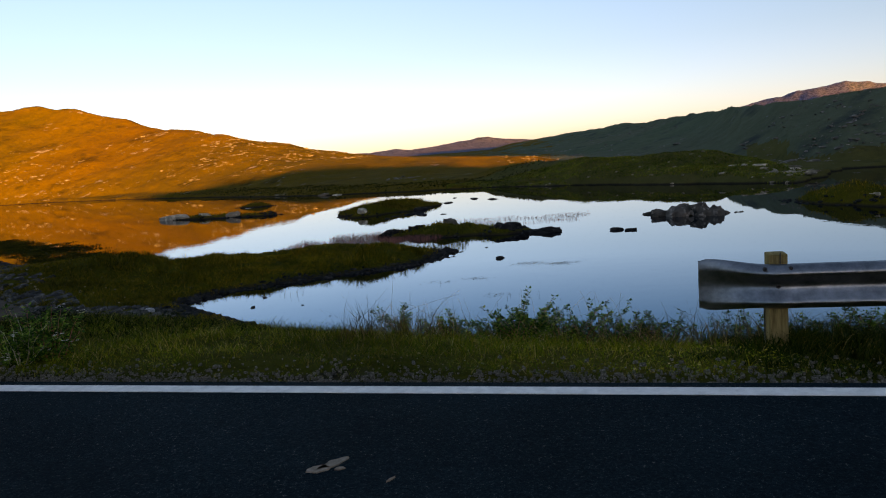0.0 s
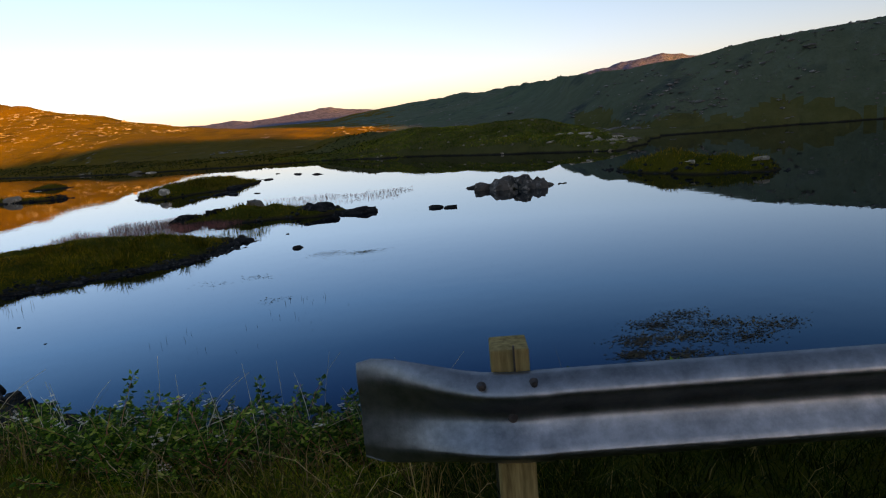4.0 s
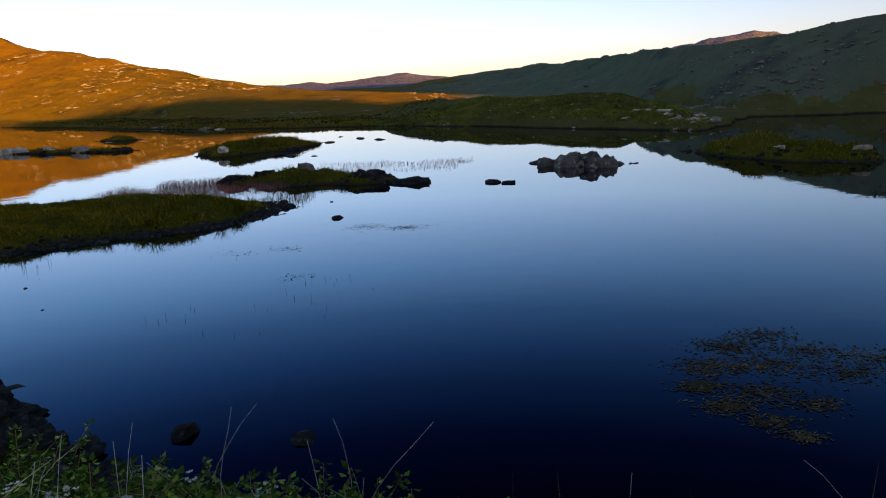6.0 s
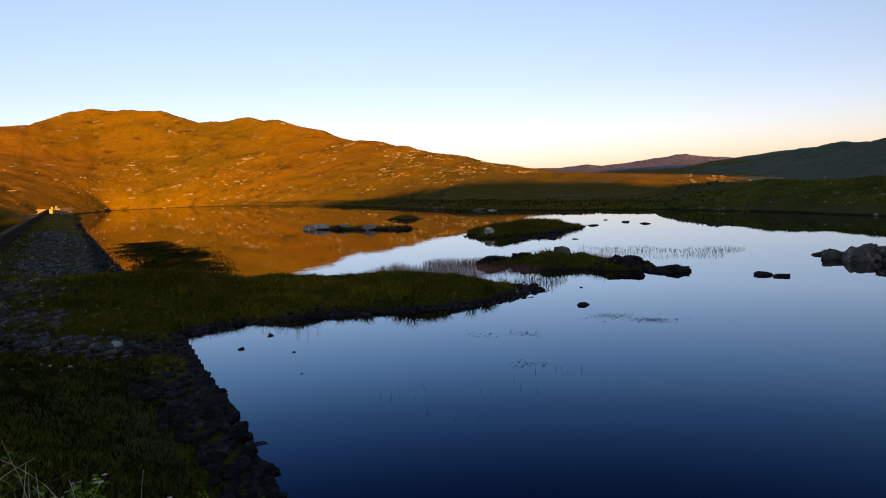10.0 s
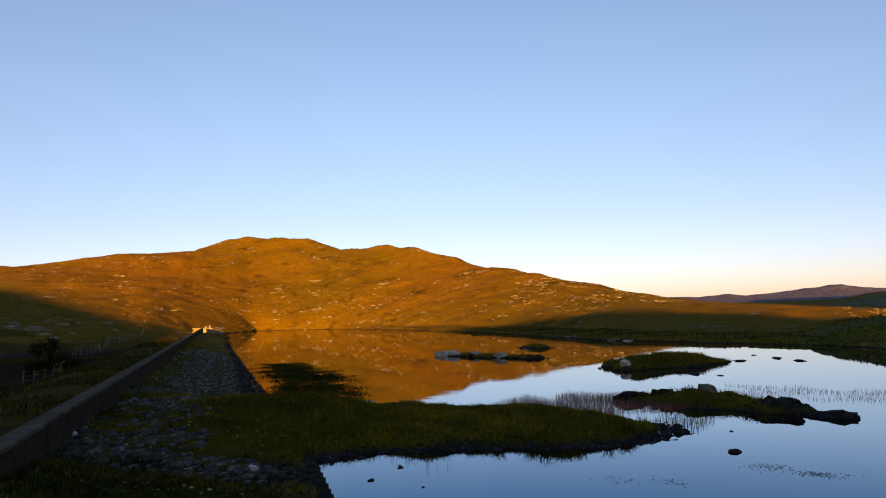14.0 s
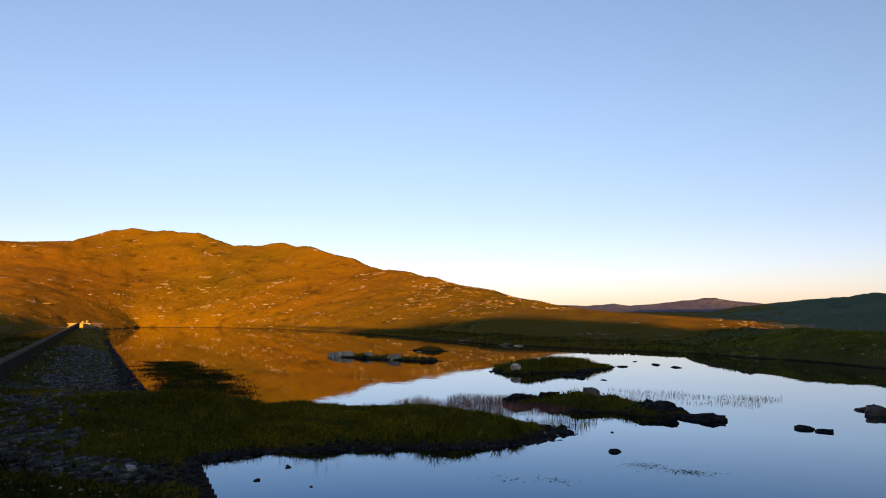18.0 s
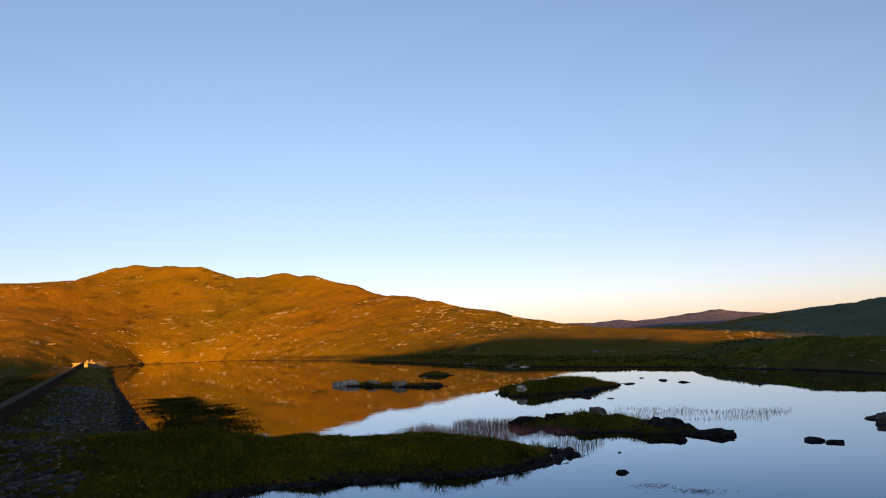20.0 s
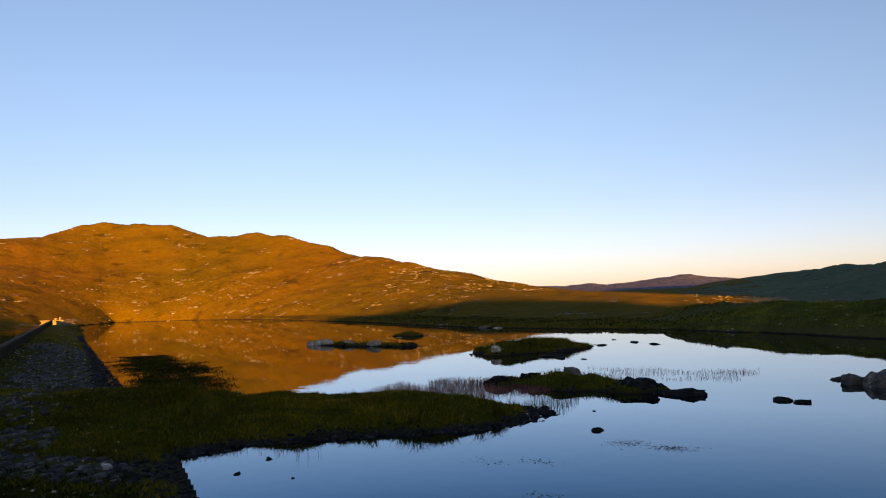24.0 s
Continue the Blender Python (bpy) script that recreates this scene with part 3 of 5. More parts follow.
# ---------------------------------------------------------------- road


def strip(name, mat, a0, a1, b0, b1, z, thick, label, category, pieces=60):
    """A band along the road: a runs along it, b across it from the white line towards the lake."""
    verts, faces = [], []
    for k in range(pieces + 1):
        a = a0 + (a1 - a0) * k / pieces
        for b, h in ((b0, z - thick), (b0, z), (b1, z), (b1, z - thick)):
            verts.append(tuple(LINE_AT + a * ROAD_DIR + b * ROAD_SIDE + Vector((0, 0, h))))
    for k in range(pieces):
        for e in range(4):
            f = (e + 1) % 4
            faces.append((4 * k + e, 4 * (k + 1) + e, 4 * (k + 1) + f, 4 * k + f))
    faces += [(0, 1, 2, 3), (4 * pieces + 3, 4 * pieces + 2, 4 * pieces + 1, 4 * pieces)]
    return tagged(new(name, mesh_from(name, verts, faces, mat)), label, category, kind="structure")


strip("road", ASPHALT, -60, 60, -6.4, 0.14, ROAD_Z, 0.12, "dark worn asphalt road surface", "road")
strip("road_line", PAINT, -60, 60, -0.055, 0.055, ROAD_Z + 0.005, 0.004, "white painted edge line on asphalt", "road marking")
strip("road_line", PAINT, -60, 60, -6.2, -6.09, ROAD_Z + 0.005, 0.004, "white painted edge line on asphalt", "road marking")


def rock_bm(seed, sx, sy, sz, sub=2, rough=0.28, facet=0.0):
    """A stone: an uneven, slightly faceted lump whose underside is cut flat."""
    rnd = random.Random(seed)
    bm = bmesh.new()
    bmesh.ops.create_icosphere(bm, subdivisions=sub, radius=1.0)
    shift = Vector((rnd.uniform(0, 90), rnd.uniform(0, 90), rnd.uniform(0, 90)))
    cuts = [(Vector((rnd.uniform(-1, 1), rnd.uniform(-1, 1), rnd.uniform(-0.2, 1))).normalized(), rnd.uniform(0.55, 0.85)) for _ in range(7)]
    cuts += [(Vector((math.cos(a), math.sin(a), rnd.uniform(-0.1, 0.25))).normalized(), rnd.uniform(0.5, 0.78)) for a in (rnd.uniform(0, 6.28) for _ in range(4))]
    cuts.append((Vector((rnd.uniform(-0.25, 0.25), rnd.uniform(-0.25, 0.25), 1)).normalized(), rnd.uniform(0.5, 0.75)))
    for v in bm.verts:
        p = v.co.copy()
        for nrm, lim in cuts:
            over = p.dot(nrm) - lim
            if over > 0:
                p -= nrm * over * 0.85
        p *= 1 + rough * noise.noise(p * 1.1 + shift) + rough * 0.4 * noise.noise(p * 3.1 + shift) + (0.12 * noise.noise(p * 7 + shift) if sub > 3 else 0)
        v.co = Vector((p.x * sx, p.y * sy, max(p.z, -0.35) * sz))
    return bm


def rock(name, x, y, sx, sy, sz, turn=0.0, seed=0, mat=None, label="", sink=0.12, group="", sub=3, z=None):
    me = bpy.data.meshes.new(name)
    bm = rock_bm(seed, sx, sy, sz, sub)
    bm.to_mesh(me)
    bm.free()
    me.materials.append(mat or ROCK)
    me.polygons.foreach_set("use_smooth", [False] * len(me.polygons))
    ob = new(name, me)
    base = max(ground_at(x, y), -0.1) if z is None else z
    ob.matrix_world = pose(x, y, base - sink * sz, 0, 0, turn)
    return tagged(ob, label or "grey weathered boulder", "rock", group)


# ---------------------------------------------------------------- crash barrier
RAIL_AT = Vector((0.52, 4.40, 0))       # the middle of the beam's face at the first post
BEAM_MID = 2.33


def rail_point(a, b, z):
    return RAIL_AT + float(a) * ROAD_DIR + float(b) * ROAD_SIDE + Vector((0, 0, float(z)))


def beam_profile():
    """Depth and height over the beam's section: two ridges towards the road and a valley between."""
    return [(0.055, 0.155), (0.05, 0.158), (0.028, 0.149), (0.004, 0.131), (-0.012, 0.112), (-0.019, 0.098), (-0.016, 0.087), (0.01, 0.062), (0.042, 0.034), (0.058, 0.016),
            (0.062, -0.004), (0.054, -0.026), (0.034, -0.056), (0.012, -0.086), (0.0, -0.102), (-0.003, -0.112), (0.004, -0.122), (0.026, -0.14), (0.05, -0.157), (0.056, -0.154)]


def sheet(rings, thick):
    """A bent sheet of steel from rings of points, with thickness."""
    bm = bmesh.new()
    rows = [[bm.verts.new(p) for p in ring] for ring in rings]
    for a, b in zip(rows, rows[1:]):
        for k in range(len(a) - 1):
            bm.faces.new((a[k], b[k], b[k + 1], a[k + 1]))
    bmesh.ops.recalc_face_normals(bm, faces=bm.faces)
    bmesh.ops.solidify(bm, geom=bm.faces[:], thickness=thick)
    for f in bm.faces:
        f.smooth = min(e.calc_length() for e in f.edges) > thick * 1.3
        if not f.smooth:
            for e in f.edges:
                e.smooth = False
    return bm


def guardrail():
    top = tagged(new("guardrail"), "galvanised steel crash barrier with flared end on timber posts", "guardrail")
    prof = beam_profile()
    rings = [[rail_point(a, b, BEAM_MID + z) for b, z in prof] for a in np.linspace(0.07, 30, 40)]
    part("beam", sheet(rings, 0.004), STEEL, top, "corrugated galvanised steel beam")
    # the end piece flares back, its folds flatten and its edge widens
    rings = []
    for k in range(13):
        t = k / 12
        a = 0.12 - 0.64 * t
        flat, spread = step(0.35, 1.0, t) * 0.8, 1 + 0.22 * step(0.3, 0.95, t)
        back = 0.20 * step(0.15, 1.1, t) - 0.005
        if t > 0.9:
            spread *= 1 - 1.0 * (t - 0.9)
        rings.append([rail_point(a, b * (1 - flat) + back, BEAM_MID + z * spread) for b, z in prof])
    part("end_piece", sheet(rings, 0.004), STEEL, top, "flared steel end piece")
    for a in (0.0, 2.4, 4.8, 7.2, 9.6, 12.0, 14.4, 16.8):
        turn = Matrix.Rotation(math.atan2(ROAD_DIR.y, ROAD_DIR.x), 4, "Z")
        foot = rail_point(a, 0.158, 0)
        bm = box((0.125, 0.15, 1.35), (foot.x, foot.y, 2.55 - 0.675), turn, 0.008)
        post = part("post", bm, TIMBER, top, "squared weathered timber post")
        if a == 0.0:
            p = rail_point(0.012, 0.074, 2.5)
            q = rail_point(0.0, 0.235, 0)
            part("backing_plate", box((0.145, 0.008, 0.75), (q.x, q.y, 1.85), turn, 0.002), STEEL, top, "galvanised plate behind the post")
            part("split", box((0.006, 0.01, 0.12), (p.x, p.y, 2.505), turn), RUST, post, "dark drying crack")
    for a, z, size in ((-0.1, 0.132, 0.016), (0.065, 0.132, 0.016), (-0.005, -0.004, 0.02)):
        bm = bmesh.new()
        depth = 0.012 if z > 0.1 else 0.068
        p = rail_point(a, depth - 0.012, BEAM_MID + z)
        face = Matrix.Translation(p) @ Matrix.Rotation(math.atan2(ROAD_DIR.y, ROAD_DIR.x), 4, "Z") @ Matrix.Rotation(radians(90), 4, "X")
        bmesh.ops.create_cone(bm, cap_ends=True, segments=10, radius1=size, radius2=size * 0.6, depth=0.02, matrix=face)
        part("bolt", bm, RUST, top, "dark bolt head")
    return top


guardrail()

# ---------------------------------------------------------------- dam


def dam_point(along, out, z):
    out = float(out + edge_out(along))
    return Vector((DAM_AT[0] + along * DAM_DIR[0] + out * DAM_OUT[0], DAM_AT[1] + along * DAM_DIR[1] + out * DAM_OUT[1], z))


WALL_A, WALL_B = Vector((-7.5, 7.52, 0)), Vector((-118.0, 99.6, 0))


def dam_wall():
    top = tagged(new("parapet_wall"), "long low concrete parapet wall along the dam", "wall")
    way = (WALL_B - WALL_A).normalized()
    turn = Matrix.Rotation(math.atan2(way.y, way.x), 4, "Z")
    count = 24
    length = (WALL_B - WALL_A).length / count
    for k in range(count):
        p = WALL_A + (k + 0.5) * length * way
        part("wall_panel", box((length - 0.02, 0.28, 1.2), (p.x, p.y, 0.97), turn, 0.015), WALLFACE, top)
        part("coping", box((length - 0.012, 0.36, 0.08), (p.x, p.y, 1.61), turn, 0.02), CONCRETE, top, "pale concrete coping slab")
    return top


dam_wall()


def valve_house():
    """A low flat-roofed chamber standing across the end of the parapet, with stub posts and a pipe on its roof."""
    top = tagged(new("valve_house"), "low pale concrete valve house at the end of the dam", "building")
    way = Vector((10.0, 2.4, 0)).normalized()      # along its face
    turn = Matrix.Rotation(math.atan2(way.y, way.x), 4, "Z")
    back = Vector((-way.y, way.x, 0))
    p = Vector((-120.0, 102.3, 0))

    def at(a, b):
        return p + a * way + b * back
    part("wall", box((4.6, 2.6, 1.2), (p.x, p.y, 0.8), turn, 0.03), PALECONCRETE, top)
    part("roof", box((5.0, 3.0, 0.16), (p.x, p.y, 1.48), turn, 0.03), PALECONCRETE, top, "flat concrete roof slab")
    for a, w, h in ((-0.4, 0.4, 0.35), (0.5, 0.25, 0.5)):
        q = at(a, 0.3)
        part("roof_stub", box((w, 0.4, h), (q.x, q.y, 1.56 + h / 2), turn, 0.03), PALECONCRETE, top)
    q = at(1.1, -1.32)
    part("door", box((0.85, 0.06, 1.2), (q.x, q.y, 0.8), turn, 0.01), TIMBER, top, "small wooden door")
    for a in (-2.9, 2.9):
        q = at(a, 0.2)
        part("wing_wall", box((1.5, 0.4, 0.7), (q.x, q.y, 0.55), turn, 0.03), PALECONCRETE, top)


valve_house()

# ---------------------------------------------------------------- rocks in the lake
for k, (x, y, sx, sy, sz, turn) in enumerate([
        (-1.15, 28.75, 1.15, 0.5, 0.4, -16), (-1.9, 27.4, 0.55, 0.3, 0.36, 5), (-2.4, 29.3, 0.8, 0.5, 0.5, 20), (-5.1, 31.3, 0.5, 0.4, 0.55, 0), (-7.6, 30.1, 0.6, 0.4, 0.32, 20), (-6.6, 30.9, 0.6, 0.35, 0.42, 0), (-3.0, 28.3, 0.6, 0.3, 0.2, 0), (-2.7, 29.9, 0.5, 0.4, 0.35, 50)]):
    rock("island_rock", x, y, sx, sy, sz, turn, 10 + k, ROCK if k == 3 else SLATE, "grey boulder standing on a grassy islet" if k == 3 else "dark wet rock at the edge of a grassy islet", group="rocks of the middle islet", sub=4)
for k, (x, y, sx, sy, sz, turn) in enumerate([
        (4.5, 32.2, 0.7, 0.5, 0.5, 0), (5.2, 31.6, 0.85, 0.6, 0.62, 20), (5.9, 31.2, 0.7, 0.55, 0.68, -10), (6.35, 30.9, 0.5, 0.45, 0.66, 0),
        (3.95, 33.2, 0.5, 0.35, 0.35, 30), (7.0, 31.6, 0.32, 0.2, 0.25, 0), (7.6, 31.7, 0.36, 0.22, 0.28, 10), (5.4, 32.4, 0.8, 0.5, 0.62, 60)]):
    rock("islet_rock", x, y, sx, sy, sz * 1.02, turn, 30 + k, ROCK, "fissured grey rock standing in the lake", group="rocks of the bare islet", sub=4)
for k, (x, y, sx, sy, sz) in enumerate([
        (1.95, 27.8, 0.27, 0.2, 0.22), (2.4, 27.5, 0.3, 0.2, 0.2), (-2.4, 22.1, 0.24, 0.16, 0.16), (-3.0, 24.9, 0.09, 0.07, 0.08), (-4.15, 24.35, 0.24, 0.16, 0.18),
        (-3.85, 24.2, 0.1, 0.08, 0.08), (-7.36, 50.4, 0.45, 0.25, 0.14), (-7.9, 50.8, 0.2, 0.15, 0.1), (-5.77, 53.1, 0.7, 0.3, 0.16), (-4.18, 51.0, 0.5, 0.3, 0.2), (-7.5, 55.6, 0.2, 0.15, 0.1), (-4.4, 51.4, 0.25, 0.2, 0.12),
        (-9.8, 40.2, 0.22, 0.18, 0.1), (-8.0, 41.3, 0.7, 0.3, 0.16), (-6.56, 40.75, 0.2, 0.15, 0.1), (-8.8, 42.0, 0.5, 0.3, 0.16), (-7.9, 15.65, 0.06, 0.05, 0.04), (-8.47, 17.3, 0.11, 0.09, 0.1), (-8.4, 17.6, 0.04, 0.04, 0.03),
        (-8.55, 18.55, 0.1, 0.08, 0.07), (-9.18, 17.9, 0.04, 0.04, 0.03), (-3.85, 24.0, 0.09, 0.08, 0.07), (-3.6, 24.05, 0.05, 0.04, 0.04), (-1.86, 22.1, 0.05, 0.04, 0.03), (-5.54, 12.3, 0.09, 0.07, 0.05), (-4.5, 11.55, 0.16, 0.12, 0.06), (-8.3, 16.1, 0.09, 0.08, 0.1), (-7.0, 16.1, 0.1, 0.07, 0.06),
        (-8.6, 17.5, 0.1, 0.08, 0.07), (-9.3, 19.1, 0.12, 0.1, 0.1), (-8.7, 18.7, 0.09, 0.07, 0.07), (-5.9, 14.7, 0.06, 0.05, 0.05), (-2.0, 10.33, 0.19, 0.15, 0.14), (-0.79, 10.12, 0.2, 0.14, 0.09)]):
    rock("lake_stone", x, y, sx * 1.2, sy * 1.2, sz * 1.2, 37 * k, 60 + k, SLATE, "small dark stone breaking the lake surface", group="stones in the lake", sub=2, z=-0.03)
for k, (x, y, sx, sy, sz, turn, label) in enumerate([
        (-23.8, 50.6, 0.8, 0.55, 0.5, 0, "pale boulder on a low grassy islet"), (-28.9, 51.9, 1.9, 0.5, 0.42, -14, "long pale slab on a low islet"), (-26.5, 51.6, 0.8, 0.4, 0.22, -10, "flat grey rock on a low islet"),
        (-22.7, 75.6, 0.9, 0.5, 0.32, 0, "white rock on the far shore"), (-24.3, 76.4, 0.8, 0.5, 0.3, 0, "grey rock on the far shore"), (-12.0, 43.0, 0.45, 0.4, 0.45, 0, "pale boulder on a grassy islet"),
        (-8.6, 43.0, 0.8, 0.5, 0.3, 0, "dark rock on an islet's edge"), (-9.4, 41.5, 0.8, 0.35, 0.25, 0, "dark rock on an islet's edge"), (-8.7, 45.5, 0.8, 0.5, 0.3, 0, "dark rock on an islet's edge"), (-26.8, 61.0, 0.8, 0.5, 0.3, 0, "pale boulder on a far islet"),
        (16.8, 50.0, 0.88, 0.40, 0.16, -50, "grey rock at the point of the knoll"), (16.0, 51.0, 1.12, 0.50, 0.16, -30, "pale rock at the point of the knoll"), (17.6, 51.2, 0.75, 0.40, 0.18, 10, "grey rock at the point of the knoll"), (14.8, 53.0, 0.88, 0.40, 0.14, 10, "pale rock on the knoll"), (16.7, 52.4, 0.62, 0.35, 0.14, 60, "pale rock on the knoll"), (17.1, 53.0, 0.75, 0.40, 0.16, 0, "pale rock on the knoll"), (12.0, 51.9, 0.62, 0.30, 0.11, 30, "pale rock on the knoll"), (13.6, 55.0, 0.75, 0.50, 0.18, 0, "pale rock on the knoll"), (16.9, 53.4, 1.00, 0.45, 0.14, 20, "grey rock at the point of the knoll"), (15.2, 29.7, 0.42, 0.25, 0.14, 0, "grey rock on an islet's edge"), (12.9, 31.2, 0.3, 0.22, 0.17, 30, "grey rock on an islet's edge"), (14.6, 29.0, 0.35, 0.25, 0.14, 70, "grey rock on an islet's edge")]):
    rock("shore_rock", x, y, sx, sy, sz, turn, 90 + k, SLATE if "dark" in label else CHALK if "pale" in label or "white" in label else PALE, label, group="rocks on the shores")


# ---------------------------------------------------------------- growth and loose stone


def scatter(rng, count, x0, x1, y0, y1, keep):
    """Random spots in a rectangle of the plan for which keep(x, y) holds."""
    x, y = rng.uniform(x0, x1, count), rng.uniform(y0, y1, count)
    ok = keep(x, y)
    return x[ok], y[ok]


def road_side(x, y):
    return (x - LINE_AT.x) * ROAD_SIDE.x + (y - LINE_AT.y) * ROAD_SIDE.y


def dam_along(x, y):
    return (x - DAM_AT[0]) * DAM_DIR[0] + (y - DAM_AT[1]) * DAM_DIR[1]


def dam_outward(x, y):
    return (x - DAM_AT[0]) * DAM_OUT[0] + (y - DAM_AT[1]) * DAM_OUT[1] - edge_out(dam_along(x, y))


def blades(name, rng, x, y, low, high, width, lean, mat, label, category="grass", tall=None, base=None, clump=None):
    """Bent, tapering blades that stand on the ground, as one mesh; clump: blades to a tuft and its spread."""
    size = 1.0
    if clump:
        k, spread = clump
        size = np.repeat(rng.uniform(0.55, 1.35, len(x)), k)
        x, y = np.repeat(x, k), np.repeat(y, k)
        x, y = x + rng.normal(0, spread, len(x)), y + rng.normal(0, spread, len(y))
    n = len(x)
    z = (height(x, y) if base is None else np.full(n, base)) - 0.02
    h = size * rng.uniform(low, high, n) * (0.75 + 0.45 * (1 + fbm(x, y, 0.9, 2, 77)) * 0.6)
    if tall is not None:
        h = h * tall(x, y)
    turn = rng.uniform(0, 2 * np.pi, n)
    away = rng.uniform(0, 2 * np.pi, n)
    bend = lean * rng.uniform(0.2, 1.0, n) * h
    w = width * rng.uniform(0.6, 1.3, n)
    ux, uy = np.cos(turn), np.sin(turn)
    vx, vy = np.cos(away) * bend, np.sin(away) * bend
    v = np.zeros((n, 5, 3))
    for k, (up, out, side) in enumerate(((0, 0, -0.5), (0, 0, 0.5), (0.6, 0.35, -0.38), (0.6, 0.35, 0.38), (1, 1, 0))):
        v[:, k, 0] = x + vx * out + ux * w * side
        v[:, k, 1] = y + vy * out + uy * w * side
        v[:, k, 2] = z + h * up * (1 if up < 1 else 0.96)
    idx = np.arange(n)[:, None] * 5
    faces = (idx + np.array([[0, 1, 3, 2]])).tolist() + (idx + np.array([[2, 3, 4]])).tolist()
    return tagged(new(name, mesh_from(name, v.reshape(-1, 3).tolist(), faces, mat)), label, category, kind="stuff")


def leaflets(name, rng, x, y, size, rise, mat, label, category="herbs"):
    """Small tilted leaves close over the ground, as one mesh."""
    n = len(x)
    z = height(x, y) + rise * rng.random(n) ** 1.5
    s = size * rng.uniform(0.5, 1.4, n)
    a, tip, roll = rng.uniform(0, 2 * np.pi, n), rng.uniform(-0.3, 0.6, n), rng.uniform(-0.6, 0.6, n)
    v = np.zeros((n, 4, 3))
    for k, (u, w) in enumerate(((-1, 0), (0, -0.55), (1, 0), (0, 0.55))):
        v[:, k, 0] = x + s * (u * np.cos(a) - w * np.sin(a))
        v[:, k, 1] = y + s * (u * np.sin(a) + w * np.cos(a))
        v[:, k, 2] = z + s * (u * tip + w * roll)
    faces = (np.arange(n)[:, None] * 4 + np.arange(4)[None]).tolist()
    return tagged(new(name, mesh_from(name, v.reshape(-1, 3).tolist(), faces, mat)), label, category, kind="stuff")


def stone_share(along, out):
    """How much of the dam's crest is stone rather than grass, along and across it."""
    band = step(7.2, 8.2, along) * step(11.0, 9.8, along)
    middle = step(1.7, 2.6, out) * step(9, 11, along) * step(26, 22, along) * 0.72
    field = step(20, 25, along) * step(60, 46, along) * step(0.6, 1.4, out) * step(4.6, 3.6, out) * 0.76
    return np.maximum.reduce([band, middle, field, np.full(np.shape(along), 0.12)])


def build_grass():
    rng = np.random.default_rng(4)
    patchy = lambda x, y, s, cut: fbm(x, y, s, 3, 9) > cut
    verge = lambda x, y: (road_side(x, y) > 0.32 + 0.12 * fbm(x, y, 0.7, 2, 5)) & (shore_distance(x, y) > 0.3) & ((dam_along(x, y) < 9.5) | (road_side(x, y) < 2))
    stony = lambda x, y: stone_share(dam_along(x, y), dam_outward(x, y)) + 0.35 * fbm(x, y, 1.1, 3, 9)
    x, y = scatter(rng, 18500, -10.5, 7, 3, 9.2, lambda x, y: verge(x, y) & (x + 0.8 * fbm(x, y, 0.8, 2, 41) < 0.1 + 0.6 * step(1.6, 0.6, road_side(x, y))))
    blades("verge_grass", rng, x, y, 0.03, 0.105, 0.0045, 1.5, GRASS, "rough green and straw-coloured verge grass", clump=(10, 0.035),
           tall=lambda x, y: (0.72 + 0.5 * step(0.7, 2.2, road_side(x, y)) + 0.35 * fbm(x, y, 0.6, 2, 19)) * (0.45 + 0.55 * step(1.0, 2.8, shore_distance(x, y))))
    # darker grass painted for the shade around and beyond the barrier
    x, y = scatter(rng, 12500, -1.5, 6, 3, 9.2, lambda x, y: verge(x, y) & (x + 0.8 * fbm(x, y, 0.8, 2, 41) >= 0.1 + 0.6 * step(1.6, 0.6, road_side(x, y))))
    blades("verge_grass", rng, x, y, 0.035, 0.13, 0.006, 1.5, SHADEGRASS, "verge grass darkened for shade under the crash barrier", clump=(10, 0.035),
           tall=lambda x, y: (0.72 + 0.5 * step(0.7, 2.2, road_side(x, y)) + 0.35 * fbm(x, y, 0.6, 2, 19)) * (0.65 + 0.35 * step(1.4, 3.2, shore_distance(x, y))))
    x, y = scatter(rng, 70000, -9, 7, 3, 8.6, lambda x, y: verge(x, y) & (fbm(x, y, 0.35, 3, 29) > -0.1) & (road_side(x, y) < 4.2) & (x < 0.3 + 0.6 * fbm(x, y, 0.8, 2, 41)))
    leaflets("ground_herbs", rng, x, y, 0.0095, 0.05, GRASS, "low mossy herbs and clover in the verge grass")
    x, y = scatter(rng, 9500, -8.5, 7, 4.4, 8.0, lambda x, y: verge(x, y) & (road_side(x, y) > 1.7) & (road_side(x, y) < 3.3) & patchy(x, y, 1.5, -0.15) & (dam_outward(x, y) < 2.5))
    blades("tall_grass", rng, x, y, 0.22, 0.44, 0.0055, 0.6, STRAWGRASS, "tall straw-brown flowering grass on the bank")
    x, y = scatter(rng, 4200, -2.9, 2.6, 4.6, 7.4, lambda x, y: verge(x, y) & (road_side(x, y) > 2.0 + 0.3 * fbm(x, y, 0.7, 2, 7)) & (road_side(x, y) < 3.7) & patchy(x, y, 0.8, -0.1))
    blades("dead_grass", rng, x, y, 0.12, 0.38, 0.0055, 1.7, DEADGRASS, "tangled brown dead grass among the brambles")
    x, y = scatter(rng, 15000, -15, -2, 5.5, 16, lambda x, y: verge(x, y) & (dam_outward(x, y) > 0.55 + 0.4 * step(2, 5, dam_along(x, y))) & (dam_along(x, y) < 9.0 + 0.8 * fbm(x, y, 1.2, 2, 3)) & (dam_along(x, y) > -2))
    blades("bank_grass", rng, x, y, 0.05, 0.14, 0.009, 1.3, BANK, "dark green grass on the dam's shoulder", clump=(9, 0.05))
